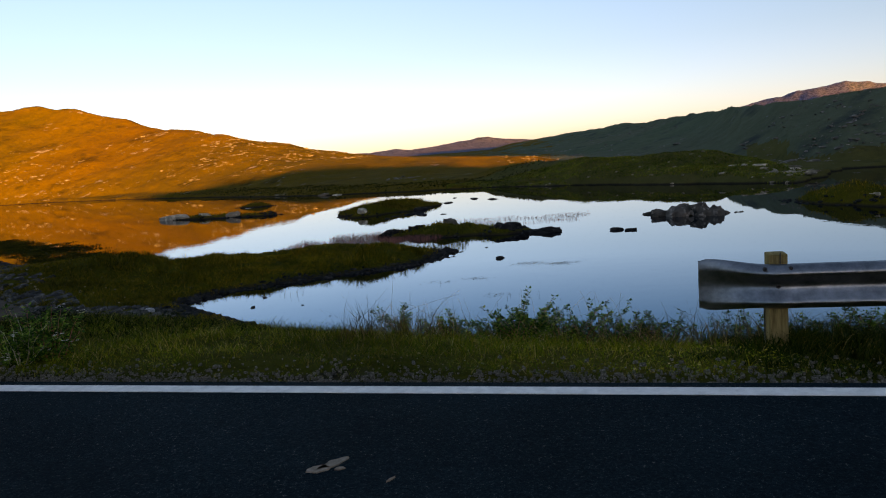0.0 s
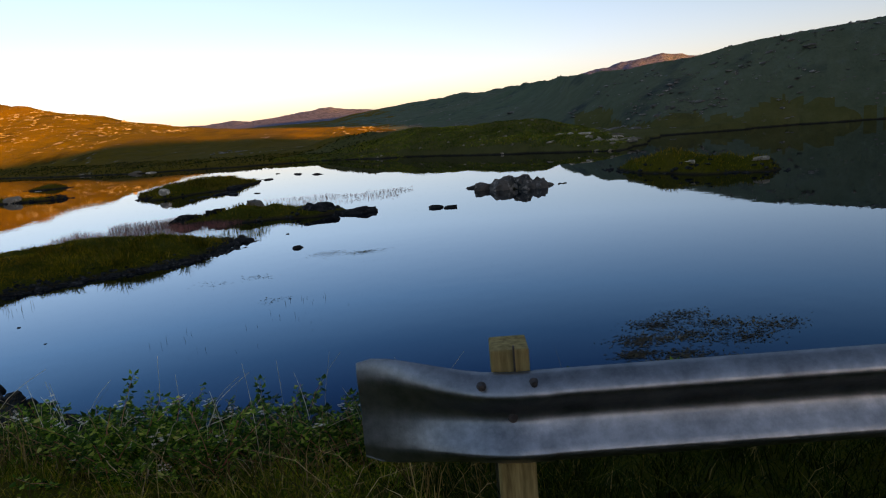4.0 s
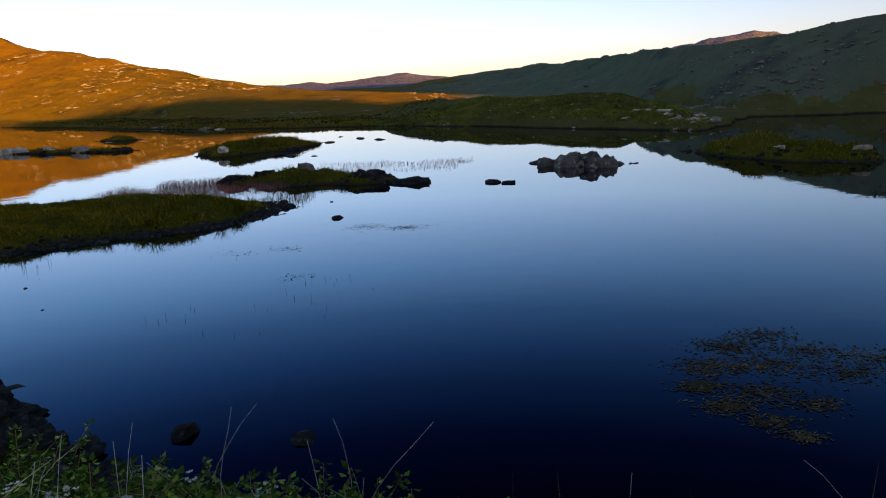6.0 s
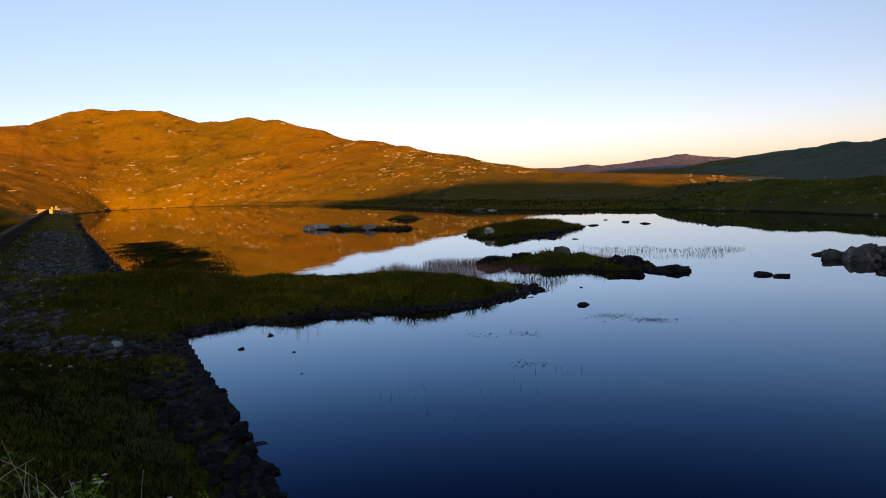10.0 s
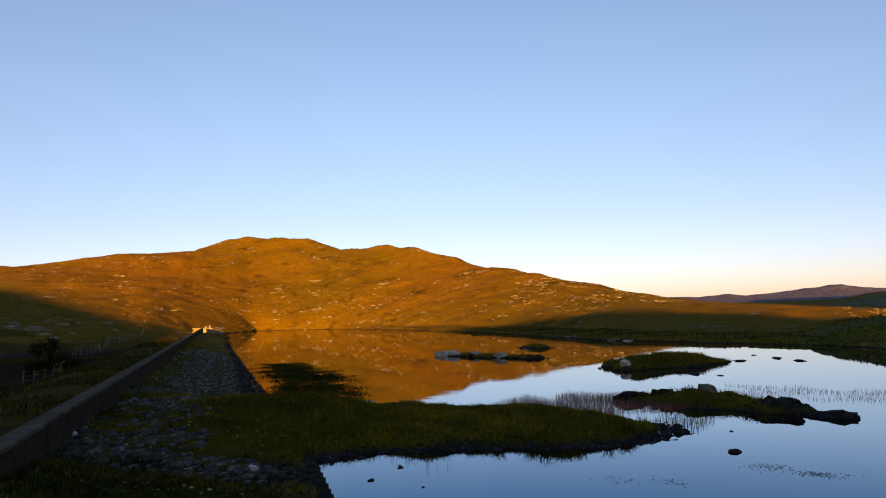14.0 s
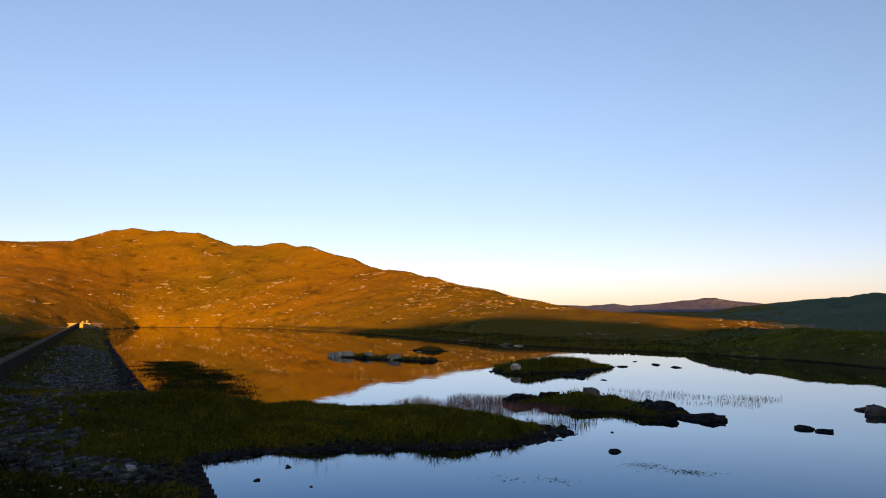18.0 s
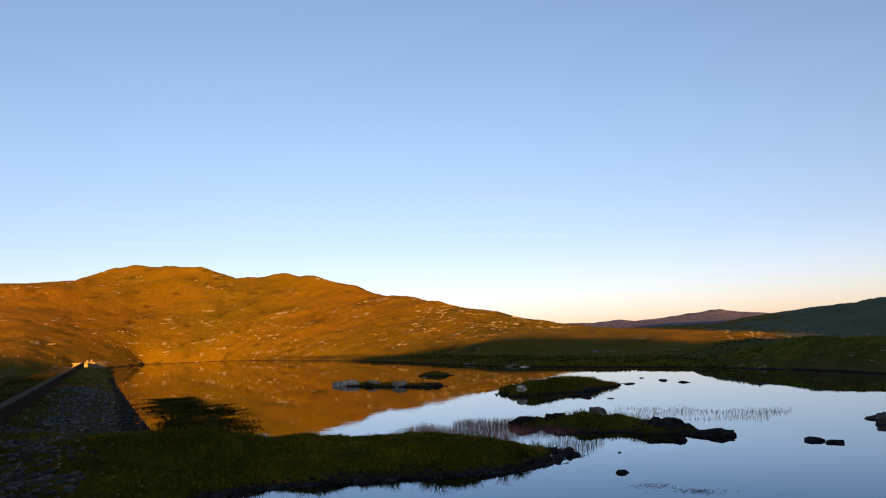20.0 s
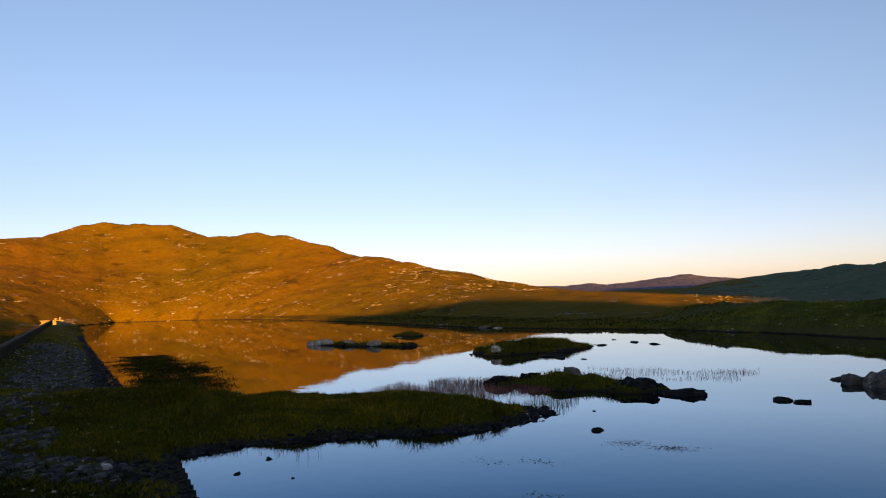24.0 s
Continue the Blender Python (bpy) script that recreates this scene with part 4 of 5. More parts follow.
    x, y = scatter(rng, 220000, -62, -6, 9, 64, lambda x, y: (dam_outward(x, y) > 1.0 + 0.4 * fbm(x, y, 1.5, 2, 6)) & (dam_outward(x, y) < 6.2) & (dam_along(x, y) > 7) & (stony(x, y) < 0.68))
    blades("dam_grass", rng, x, y, 0.04, 0.13, 0.02, 1.4, RUSH, "tufts of grass between the dam's stones")
    x, y = scatter(rng, 34000, -21, -6, 8, 26, lambda x, y: (dam_outward(x, y) > 0.3) & (dam_outward(x, y) < 6.2) & (dam_along(x, y) > 7) & (dam_along(x, y) < 24) & (stony(x, y) < 0.72))
    blades("dam_grass", rng, x, y, 0.04, 0.12, 0.013, 1.5, RUSH, "olive grass over the dam's crest", clump=(7, 0.07))
    x, y = scatter(rng, 18000, -22, -4, 16.5, 27, lambda x, y: (dam_outward(x, y) < 0.4) & (shore_distance(x, y) > 0.35) & (dam_along(x, y) > 9.5))
    blades("peninsula_grass", rng, x, y, 0.04, 0.13, 0.018, 1.5, RUSH, "thick olive grass on the low peninsula", clump=(7, 0.1), tall=lambda x, y: 0.7 + 0.5 * step(-0.2, 0.6, fbm(x, y, 1.8, 2, 14)))
    x, y = scatter(rng, 620, -22, -4.5, 17, 27, lambda x, y: (dam_outward(x, y) < 0.4) & (shore_distance(x, y) > 0.3) & (dam_along(x, y) > 9.5) & (fbm(x, y, 1.5, 2, 33) > 0.1))
    blades("tussocks", rng, x, y, 0.1, 0.26, 0.016, 1.1, RUSH, "rounded grass tussocks on the low peninsula", clump=(55, 0.11))
    for cx, cy, a, b, turn, top in ISLES[:5]:
        x, y = scatter(rng, int(1900 * a * b), cx - a - 1, cx + a + 1, cy - b - a, cy + b + a, lambda x, y: (height(x, y) > 0.07) & ~((x > -2.6) & (x < 9) & (y < 33)))
        blades("island_grass", rng, x, y, 0.06, 0.2, 0.024, 1.0, RUSH, "coarse grass on a low lake islet")
    # sedge colour here paints the shade on the ground behind the parapet
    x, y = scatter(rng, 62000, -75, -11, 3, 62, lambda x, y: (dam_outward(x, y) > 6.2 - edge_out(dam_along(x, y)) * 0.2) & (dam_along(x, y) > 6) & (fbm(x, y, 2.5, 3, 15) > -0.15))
    blades("moor_grass", rng, x, y, 0.06, 0.24, 0.035, 1.1, SEDGE, "rough moor grass darkened for shade behind the parapet", clump=(3, 0.15))
    x, y = scatter(rng, 110000, -10, 18, 46, 72, lambda x, y: (shore_distance(x, y) > 0.3) & (shore_distance(x, y) < 14))
    blades("knoll_grass", rng, x, y, 0.05, 0.15, 0.05, 1.2, KNOLLGRASS, "heathery grass on the knoll by the lake")
    # same dark colour for the shaded strip of shore
    x, y = scatter(rng, 60000, -70, 0, 66, 150, lambda x, y: (rng.random(len(x)) < step(-70, -35, x)) & (shore_distance(x, y) > 0.2) & (shore_distance(x, y) < 9))
    blades("shore_grass", rng, x, y, 0.06, 0.2, 0.12, 1.2, SEDGE, "rough grass darkened for shade along the far shore")
    x, y = scatter(rng, 470000, -42, -12, 23, 45, lambda x, y: (shore_distance(x, y) < 0.1) & (rng.random(len(x)) < step(0.6, -1.5, shore_distance(x, y, SEDGE_BED) + 0.7 * fbm(x, y, 2.0, 3, 5))))
    blades("sedge_bed", rng, x, y, 0.035, 0.08, 0.05, 0.9, SEDGE, "dark green sedge bed standing in the shallows", "sedge", base=-0.01)


build_grass()


def build_reeds():
    rng = np.random.default_rng(6)
    wet = lambda x, y: height(x, y) < -0.02
    spots = [(13000, -11.5, -4.6, 26.4, 32.5, lambda x, y: wet(x, y) & (fbm(x, y, 1.6, 2, 3) > -0.05), 0.12, 0.26, 0.007, "russet reeds in the shallows by the peninsula"),
             (2600, -6, 1.5, 32.5, 36.5, lambda x, y: wet(x, y) & (fbm(x, y, 1.6, 2, 4) > 0.0), 0.06, 0.16, 0.007, "thin russet reeds behind the islet"),
             (420, -5.4, -3.8, 24.6, 27.0, lambda x, y: wet(x, y), 0.12, 0.26, 0.01, "green reeds at the peninsula's point"),
             (260, -10.4, -7.6, 17.4, 19.6, lambda x, y: wet(x, y) & (fbm(x, y, 0.8, 2, 4) > -0.1), 0.12, 0.32, 0.008, "thin reeds in the lake's corner"),
             (110, -4.0, -0.6, 13.0, 19.0, lambda x, y: fbm(x, y, 1.4, 2, 8) > 0.05, 0.04, 0.14, 0.006, "few thin reeds out in the lake")]
    for n, x0, x1, y0, y1, keep, low, high, w, label in spots:
        x, y = scatter(rng, n, x0, x1, y0, y1, keep)
        blades("reeds", rng, x, y, low, high, w, 0.25, REED if n > 1000 else SEDGE, label, "reeds", base=0.0)


build_reeds()


def floating_weed(name, rng, centres, label):
    verts, faces = [], []
    for cx, cy, spread, n in centres:
        for _ in range(int(n * 2.6)):
            x, y = rng.normal(cx, spread), rng.normal(cy, spread * 0.7)
            a, s, t = rng.normal(0.0, 0.9), rng.uniform(0.012, 0.04), rng.uniform(0.2, 0.45)
            k = len(verts)
            for u, v, h in ((-1, 0, 0.004), (0, -t, 0.006), (1, 0, 0.012), (0, t, 0.005)):
                verts.append((x + s * (u * math.cos(a) - v * math.sin(a)), y + s * (u * math.sin(a) + v * math.cos(a)), h))
            faces.append((k, k + 1, k + 2, k + 3))
    return tagged(new(name, mesh_from(name, verts, faces, WEED)), label, "water weed", kind="stuff")


rng = np.random.default_rng(12)
floating_weed("water_weed", rng, [(3.2, 11.0, 0.13, 130), (3.5, 11.5, 0.2, 190), (3.9, 12.1, 0.22, 170), (4.5, 12.45, 0.2, 110), (3.3, 10.5, 0.14, 140), (3.6, 10.15, 0.12, 100), (3.75, 10.8, 0.2, 160),
                                  (4.15, 11.5, 0.22, 150), (4.75, 11.9, 0.2, 110), (4.2, 10.5, 0.14, 90), (3.75, 9.85, 0.1, 60), (4.8, 11.2, 0.22, 120), (5.4, 11.6, 0.25, 130)], "brown pondweed leaves floating near the bank")
floating_weed("water_weed", rng, [(-1.45, 20.75, 0.28, 60), (-0.5, 20.4, 0.22, 70), (-3.8, 18.3, 0.25, 14), (-2.88, 18.6, 0.2, 20), (-2.2, 16.2, 0.2, 14)], "thin floating weed out in the lake")


def slab_mesh(name, rnd, mat):
    """A rough flat stone with worn edges, about one metre across before scaling."""
    bm = bmesh.new()
    n = rnd.choice((5, 6, 7))
    lower, upper = [], []
    for k in range(n):
        a = 2 * math.pi * (k + rnd.uniform(-0.25, 0.25)) / n
        r = rnd.uniform(0.42, 0.56)
        lower.append(bm.verts.new((r * math.cos(a), r * math.sin(a) * 0.8, -0.5)))
        s = rnd.uniform(0.8, 0.94)
        upper.append(bm.verts.new((r * s * math.cos(a), r * s * math.sin(a) * 0.8, 0.5 + rnd.uniform(-0.25, 0.1))))
    mid = bm.verts.new((rnd.uniform(-0.1, 0.1), rnd.uniform(-0.1, 0.1), 0.55))
    for k in range(n):
        j = (k + 1) % n
        bm.faces.new((lower[k], lower[j], upper[j], upper[k]))
        bm.faces.new((upper[k], upper[j], mid))
    bm.faces.new(lower[::-1])
    me = bpy.data.meshes.new(name)
    bm.to_mesh(me)
    bm.free()
    me.materials.append(mat)
    return me


def joined_slabs(name, spots, mat, label, category, parent=None):
    """Many loose stones as one mesh: spots of place, size, turn and tilt."""
    rnd = random.Random(5)
    forms = [slab_mesh("form", rnd, mat) for _ in range(6)]
    verts, faces = [], []
    for k, (p, s, turn) in enumerate(spots):
        me = forms[k % 6]
        m = Matrix.Translation(p) @ turn @ Matrix.Diagonal((*s, 1))
        off = len(verts)
        verts += [tuple(m @ v.co) for v in me.vertices]
        faces += [tuple(off + i for i in f.vertices) for f in me.polygons]
    for me in forms:
        bpy.data.meshes.remove(me)
    ob = new(name, mesh_from(name, verts, faces, mat))
    if parent:
        ob.parent = parent
    return tagged(ob, label, category if not parent else "", kind="stuff")


def slope_turn(rnd, tilt):
    face = Matrix.Rotation(math.atan2(DAM_DIR[1], DAM_DIR[0]), 4, "Z")
    return face @ Matrix.Rotation(radians(-tilt), 4, "X") @ Matrix.Rotation(radians(rnd.uniform(-18, 18)) + (math.pi if rnd.random() < 0.5 else 0), 4, "Z") @ Matrix.Rotation(radians(rnd.uniform(-6, 6)), 4, "Y")


def stone_pitching():
    rnd = random.Random(8)
    top = tagged(new("stone_pitching"), "dark dry-laid slabs facing the dam's water edge", "stone facing")
    forms = [slab_mesh("slab", rnd, SLATE) for _ in range(8)]
    rest, count, along = [], 0, -0.9
    while along < 125:
        far = along > 18
        length = rnd.uniform(0.2, 0.4) * (1.0 if not far else min(2.2, 1 + (along - 18) * 0.03))
        for row in range(5 if along < 2.5 else 7 if along < 4.5 else 9 if not far else 4):
            out = 0.1 + row * (0.15 if not far else 0.3) + rnd.uniform(-0.12, 0.07)
            if 11.3 < along < 24.5:
                continue
            p = dam_point(along + rnd.uniform(-0.08, 0.08), out, 0)
            lie = ground_at(p.x, p.y) if along < 6 else 0.2 * out
            p.z = max(lie, 0.0) + rnd.uniform(0.0, 0.04)
            size = (length * rnd.uniform(0.95, 1.3), rnd.uniform(0.2, 0.4), rnd.uniform(0.025, 0.055))
            turn = slope_turn(rnd, 8 if along > 4 else 12)
            if count < 300 and not far:
                ob = new("slab", forms[count % 8])
                ob.parent = top
                ob.matrix_basis = Matrix.Translation(p) @ turn @ Matrix.Diagonal((*size, 1))
                count += 1
            else:
                rest.append((p, size, turn))
        along += length
    joined_slabs("slab_rest", rest, SLATE, "dark slabs along the far length of the dam", "stone facing", top)
    # tumbled stones at the water's edge below the bank
    for k in range(26):
        x = rnd.uniform(-3.4, -0.2)
        y = 8.75 + rnd.uniform(-0.15, 0.2) + (0.5 if x < -1.2 else 0)
        s = rnd.uniform(0.09, 0.2)
        rock("edge_stone", x, y, s, s * 0.75, s * 0.35, rnd.uniform(0, 180), 300 + k, SLATE, "dark flat stone at the water's edge", group="stones under the bank", sub=2, z=-0.02)


stone_pitching()


def stone_paving():
    """Flat stones laid side by side on the crest, with gaps where grass has taken over."""
    rnd = random.Random(18)
    top = tagged(new("stone_paving"), "grey flat stones laid on the dam's crest among grass", "stone paving")
    forms = [slab_mesh("paving_stone", rnd, COBBLE) for _ in range(8)]
    spots, along, row = [], 7.3, 0
    while along < 75:
        gap = 0.36 if along < 24 else 0.55 if along < 40 else 0.8
        out = 1.15 + (row % 2) * gap * 0.5
        while out < 5.7:
            spots.append((along + rnd.uniform(-0.12, 0.12) * gap / 0.4, out + rnd.uniform(-0.1, 0.1), gap))
            out += gap
        along += gap * 0.82
        row += 1
    places = [dam_point(a, o, 0) for a, o, g in spots]
    patches = fbm(np.array([p.x for p in places]), np.array([p.y for p in places]), 1.1, 3, 9)
    shares = stone_share(np.array([s[0] for s in spots]), np.array([s[1] for s in spots]))
    rest, count = [], 0
    for (along, out, gap), p, lie, patch, share in zip(spots, places, grounds(places), patches, shares):
        if share + 0.35 * patch < 0.4 + 0.25 * rnd.random():
            continue
        p.z = lie + rnd.uniform(-0.012, 0.012)
        s = gap * rnd.uniform(0.85, 1.2)
        size = (s, s * rnd.uniform(0.9, 1.25), rnd.uniform(0.05, 0.09))
        turn = slope_turn(rnd, 10) @ Matrix.Rotation(rnd.uniform(0, 3.1), 4, "Z")
        if count < 295 and along < 24:
            ob = new("paving_stone", forms[count % 8])
            ob.parent = top
            ob.matrix_basis = Matrix.Translation(p) @ turn @ Matrix.Diagonal((*size, 1))
            count += 1
        else:
            rest.append((p, size, turn))
    joined_slabs("paving_rest", rest, COBBLE, "grey stones along the far length of the crest", "stone paving", top)


stone_paving()
pale = rock_material("pale_quartz", (0.4, 0.39, 0.37), (0.7, 0.69, 0.66), 4)
rock("pale_stone", -10.24, 14.7, 0.18, 0.12, 0.16, 20, 501, pale, "whitish stone lying on the dam's crest", sub=2)
rock("pale_stone", -13.9, 13.0, 0.16, 0.12, 0.12, 70, 502, pale, "whitish stone lying by the parapet", sub=2)


def shore_pebbles():
    """Dark stones along the peninsula's near shore."""
    rnd = random.Random(31)
    shore = LAKE[9:16]
    for k in range(130):
        t = rnd.random() * (len(shore) - 1.001)
        i = int(t)
        (ax, ay), (bx, by) = shore[i], shore[i + 1]
        f = t - i
        s = rnd.uniform(0.06, 0.2)
        rock("shore_stone", ax + (bx - ax) * f + rnd.uniform(-0.15, 0.35), ay + (by - ay) * f + rnd.uniform(-0.12, 0.3), s * 1.3, s, s * 0.8, rnd.uniform(0, 180), 400 + k, SLATE,
             "dark stone on the peninsula's shore", group="stones along the peninsula", sub=1, z=0.0)


shore_pebbles()


def pebble_field(name, rng, spots, mat, label):
    """Small uneven stones as one mesh: spots of x, y, size; z at the ground or the water."""
    base = bmesh.new()
    bmesh.ops.create_icosphere(base, subdivisions=1, radius=1.0)
    form = np.array([v.co[:] for v in base.verts])
    tris = np.array([[v.index for v in f.verts] for f in base.faces])
    base.free()
    spots = np.array(spots)
    n, k = len(spots), len(form)
    z = np.maximum(height(spots[:, 0], spots[:, 1]), -0.01)
    a = rng.uniform(0, 2 * np.pi, n)
    p = form[None] * rng.uniform(0.7, 1.15, (n, k, 1)) * spots[:, 2].reshape(-1, 1, 1) * np.stack([rng.uniform(0.9, 1.5, n), rng.uniform(0.7, 1.0, n), rng.uniform(0.4, 0.8, n)], -1)[:, None, :]
    v = np.stack([p[..., 0] * np.cos(a)[:, None] - p[..., 1] * np.sin(a)[:, None] + spots[:, :1], p[..., 0] * np.sin(a)[:, None] + p[..., 1] * np.cos(a)[:, None] + spots[:, 1:2], p[..., 2] + z[:, None]], -1)
    faces = (np.arange(n)[:, None, None] * k + tris[None]).reshape(-1, 3)
    return tagged(new(name, mesh_from(name, v.reshape(-1, 3).tolist(), faces.tolist(), mat)), label, "stones", kind="stuff")


def shore_rubble():
    rng = np.random.default_rng(52)
    line = LAKE[9:18]
    spots = []
    for _ in range(900):
        t = rng.random() * (len(line) - 1.001)
        i = int(t)
        (ax, ay), (bx, by) = line[i], line[i + 1]
        spots.append((ax + (bx - ax) * (t - i) + rng.normal(0.05, 0.22), ay + (by - ay) * (t - i) + rng.normal(0.05, 0.2), rng.uniform(0.025, 0.09)))
    pebble_field("shore_rubble", rng, spots, SLATE, "small dark stones along the peninsula's shore")
    spots = []
    for cx, cy, a, b, turn, top in ISLES[:5]:
        for _ in range(int(36 * a)):
            u, r, t = rng.uniform(0, 6.28), rng.uniform(0.85, 1.1), radians(turn)
            px, py = a * r * math.cos(u), b * r * math.sin(u)
            spots.append((cx + px * math.cos(t) - py * math.sin(t), cy + px * math.sin(t) + py * math.cos(t), rng.uniform(0.04, 0.14)))
    pebble_field("islet_rubble", rng, spots, SLATE, "dark stones round the feet of the islets")
    spots = []
    for _ in range(60):
        spots.append((rng.normal(16.2, 1.2), rng.normal(50.3, 1.7), rng.uniform(0.06, 0.26)))
    for _ in range(110):
        spots.append((rng.uniform(-8, 17), rng.uniform(48, 66), rng.uniform(0.05, 0.2)))
    spots = [s for s in spots if ground_at(s[0], s[1]) > 0.0]
    pebble_field("knoll_rubble", rng, spots, PALE, "pale stones scattered over the heathery knoll")
    spots = []
    for _ in range(700):
        al, ou = 6.5 + 70 * rng.random() ** 1.5, rng.uniform(0.8, 5.6)
        p = dam_point(al, ou, 0)
        spots.append((p.x, p.y, rng.uniform(0.012, 0.055) * (1 if al < 25 else 1.6)))
    pebble_field("crest_rubble", rng, spots, CHALK, "loose pale stones along the dam's crest")


shore_rubble()


def hill_boulders():
    rng = np.random.default_rng(21)
    verts, faces = [], []
    base = bmesh.new()
    bmesh.ops.create_icosphere(base, subdivisions=1, radius=1.0)
    bv = [v.co.copy() for v in base.verts]
    bf = [tuple(v.index for v in f.verts) for f in base.faces]
    base.free()
    spots = []
    for _ in range(1800):
        az, u = rng.uniform(-68, -14), rng.uniform(0, 1) ** 0.8
        foot, crest = np.interp(az, [-68, -52, -48, -33, -14], [110, 168, 184, 152, 86]), np.interp(az, [-68, -48, -33, -24, -14], [260, 265, 218, 172, 148])
        spots.append((az, foot + 4 + (crest - foot) * u, min(1.3, rng.lognormal(-1.8, 0.65)) * (foot / 150)))
    for _ in range(240):
        spots.append((rng.uniform(-14, 0), rng.uniform(82, 125), min(0.6, rng.lognormal(-1.6, 0.5))))
    for _ in range(480):
        spots.append((rng.uniform(8, 38), rng.uniform(62, 84), min(0.4, rng.lognormal(-2.1, 0.5))))
    for _ in range(70):
        spots.append((rng.uniform(18, 32), rng.normal(66, 2.2), min(0.5, rng.lognormal(-1.6, 0.5))))
    for _ in range(300):
        spots.append((rng.uniform(-2, 15), rng.uniform(95, 300), min(0.9, rng.lognormal(-1.3, 0.5))))
    places = []
    for az, r, s in spots:
        x0, y0 = OX + r * math.sin(radians(az)), OY + r * math.cos(radians(az))
        for _ in range(int(rng.integers(1, 5))):
            places.append((x0 + rng.normal(0, 2.2 * s), y0 + rng.normal(0, 2.2 * s), s, x0, y0))
    thin = fbm(np.array([p[3] for p in places]), np.array([p[4] for p in places]), 30, 3, 50)
    for (x, y, s, x0, y0), z, t in zip(places, grounds(places), thin):
        if t < -0.1 or z < 0.3:
            continue
        k, a, q = len(verts), rng.normal(0.3, 0.35), s * rng.uniform(0.4, 1.0)
        sx, sy, sz = q * rng.uniform(1.0, 2.2), q * rng.uniform(0.6, 1.1), q * rng.uniform(0.3, 0.55)
        for v in bv:
            w = v * rng.uniform(0.55, 1.3)
            verts.append((x + sx * w.x * math.cos(a) - sy * w.y * math.sin(a), y + sx * w.x * math.sin(a) + sy * w.y * math.cos(a), z + 0.1 * sz + sz * w.z))
        faces.extend(tuple(k + i for i in f) for f in bf)
    m = rock_material("hill_rock", (0.09, 0.08, 0.066), (0.25, 0.225, 0.19), 0.8)
    tagged(new("hill_boulders", mesh_from("hill_boulders", verts, faces, m)), "pale boulders strewn over the moorland hills", "rocks", kind="stuff")


hill_boulders()


def bramble(seed, size, flowers):
    """A leafy plant of arching stems with leaves in threes."""
    rnd = random.Random(seed)
    top = new("bramble")
    sv, sf, lv, lf, pv, pf = [], [], [], [], [], []
    for _ in range(17):
        a, reach, rise = rnd.uniform(0, 6.28), rnd.uniform(0.1, 0.6) * size, rnd.uniform(0.3, 0.95) * size
        root = Vector((rnd.uniform(-0.15, 0.15) * size, rnd.uniform(-0.15, 0.15) * size, -0.05))
        pts = []
        for k in range(8):
            t = k / 7
            pts.append(root + Vector((math.cos(a) * reach * t ** 1.6, math.sin(a) * reach * t ** 1.6, rise * (1.25 * t - 0.3 * t * t) + rnd.uniform(-0.01, 0.01))))
        v, f = tube(pts, [0.004 * (1 - 0.7 * k / 7) for k in range(8)], 4)
        off = len(sv)
        sv += v
        sf += [tuple(off + i for i in q) for q in f]
        for k in range(36):
            t = rnd.uniform(0.12, 1.0) * 7
            i = min(int(t), 6)
            at = pts[i].lerp(pts[i + 1], t - i)
            yaw = rnd.uniform(0, 6.28)
            for turn in (-0.9, 0, 0.9):
                ln = rnd.uniform(0.014, 0.042) * (0.8 + 0.4 * size)
                d = Vector((math.cos(yaw + turn), math.sin(yaw + turn), rnd.uniform(-0.6, 0.8))).normalized()
                side = d.cross(Vector((0, 0, 1))).normalized() * ln * rnd.uniform(0.26, 0.42)
                q = at + d * 0.012
                off = len(lv)
                sag = Vector((0, 0, -0.15 * ln))
                lv += [tuple(q), tuple(q + d * ln * 0.5 + side + sag), tuple(q + d * ln), tuple(q + d * ln * 0.5 - side + sag)]
                lf += [(off, off + 1, off + 2), (off, off + 2, off + 3)]
        if flowers and rnd.random() < 0.2:
            tip = pts[-1]
            for _ in range(6):
                c = tip + Vector((rnd.uniform(-0.04, 0.04), rnd.uniform(-0.04, 0.04), rnd.uniform(0, 0.03)))
                for w in range(5):
                    g, ln = w * 1.257 + rnd.random(), 0.010
                    d = Vector((math.cos(g), math.sin(g), 0.25))
                    s = Vector((-d.y, d.x, 0)) * ln * 0.5
                    off = len(pv)
                    pv += [tuple(c), tuple(c + d * ln + s), tuple(c + d * ln * 1.4), tuple(c + d * ln - s)]
                    pf.append((off, off + 1, off + 2, off + 3))
    for nm, v, f, m in (("stem", sv, sf, STRAW if seed % 3 == 0 else REED), ("foliage", lv, lf, LEAF), ("blossom", pv, pf, PETAL)):
        if v:
            ob = tagged(new(nm, mesh_from(nm, v, f, m)), kind="stuff")
            ob.parent = top
    return tagged(top, "white-flowered leafy bramble on the grassy bank" if flowers else "green leafy bramble shoots on the grassy bank", "bramble", "brambles on the bank")


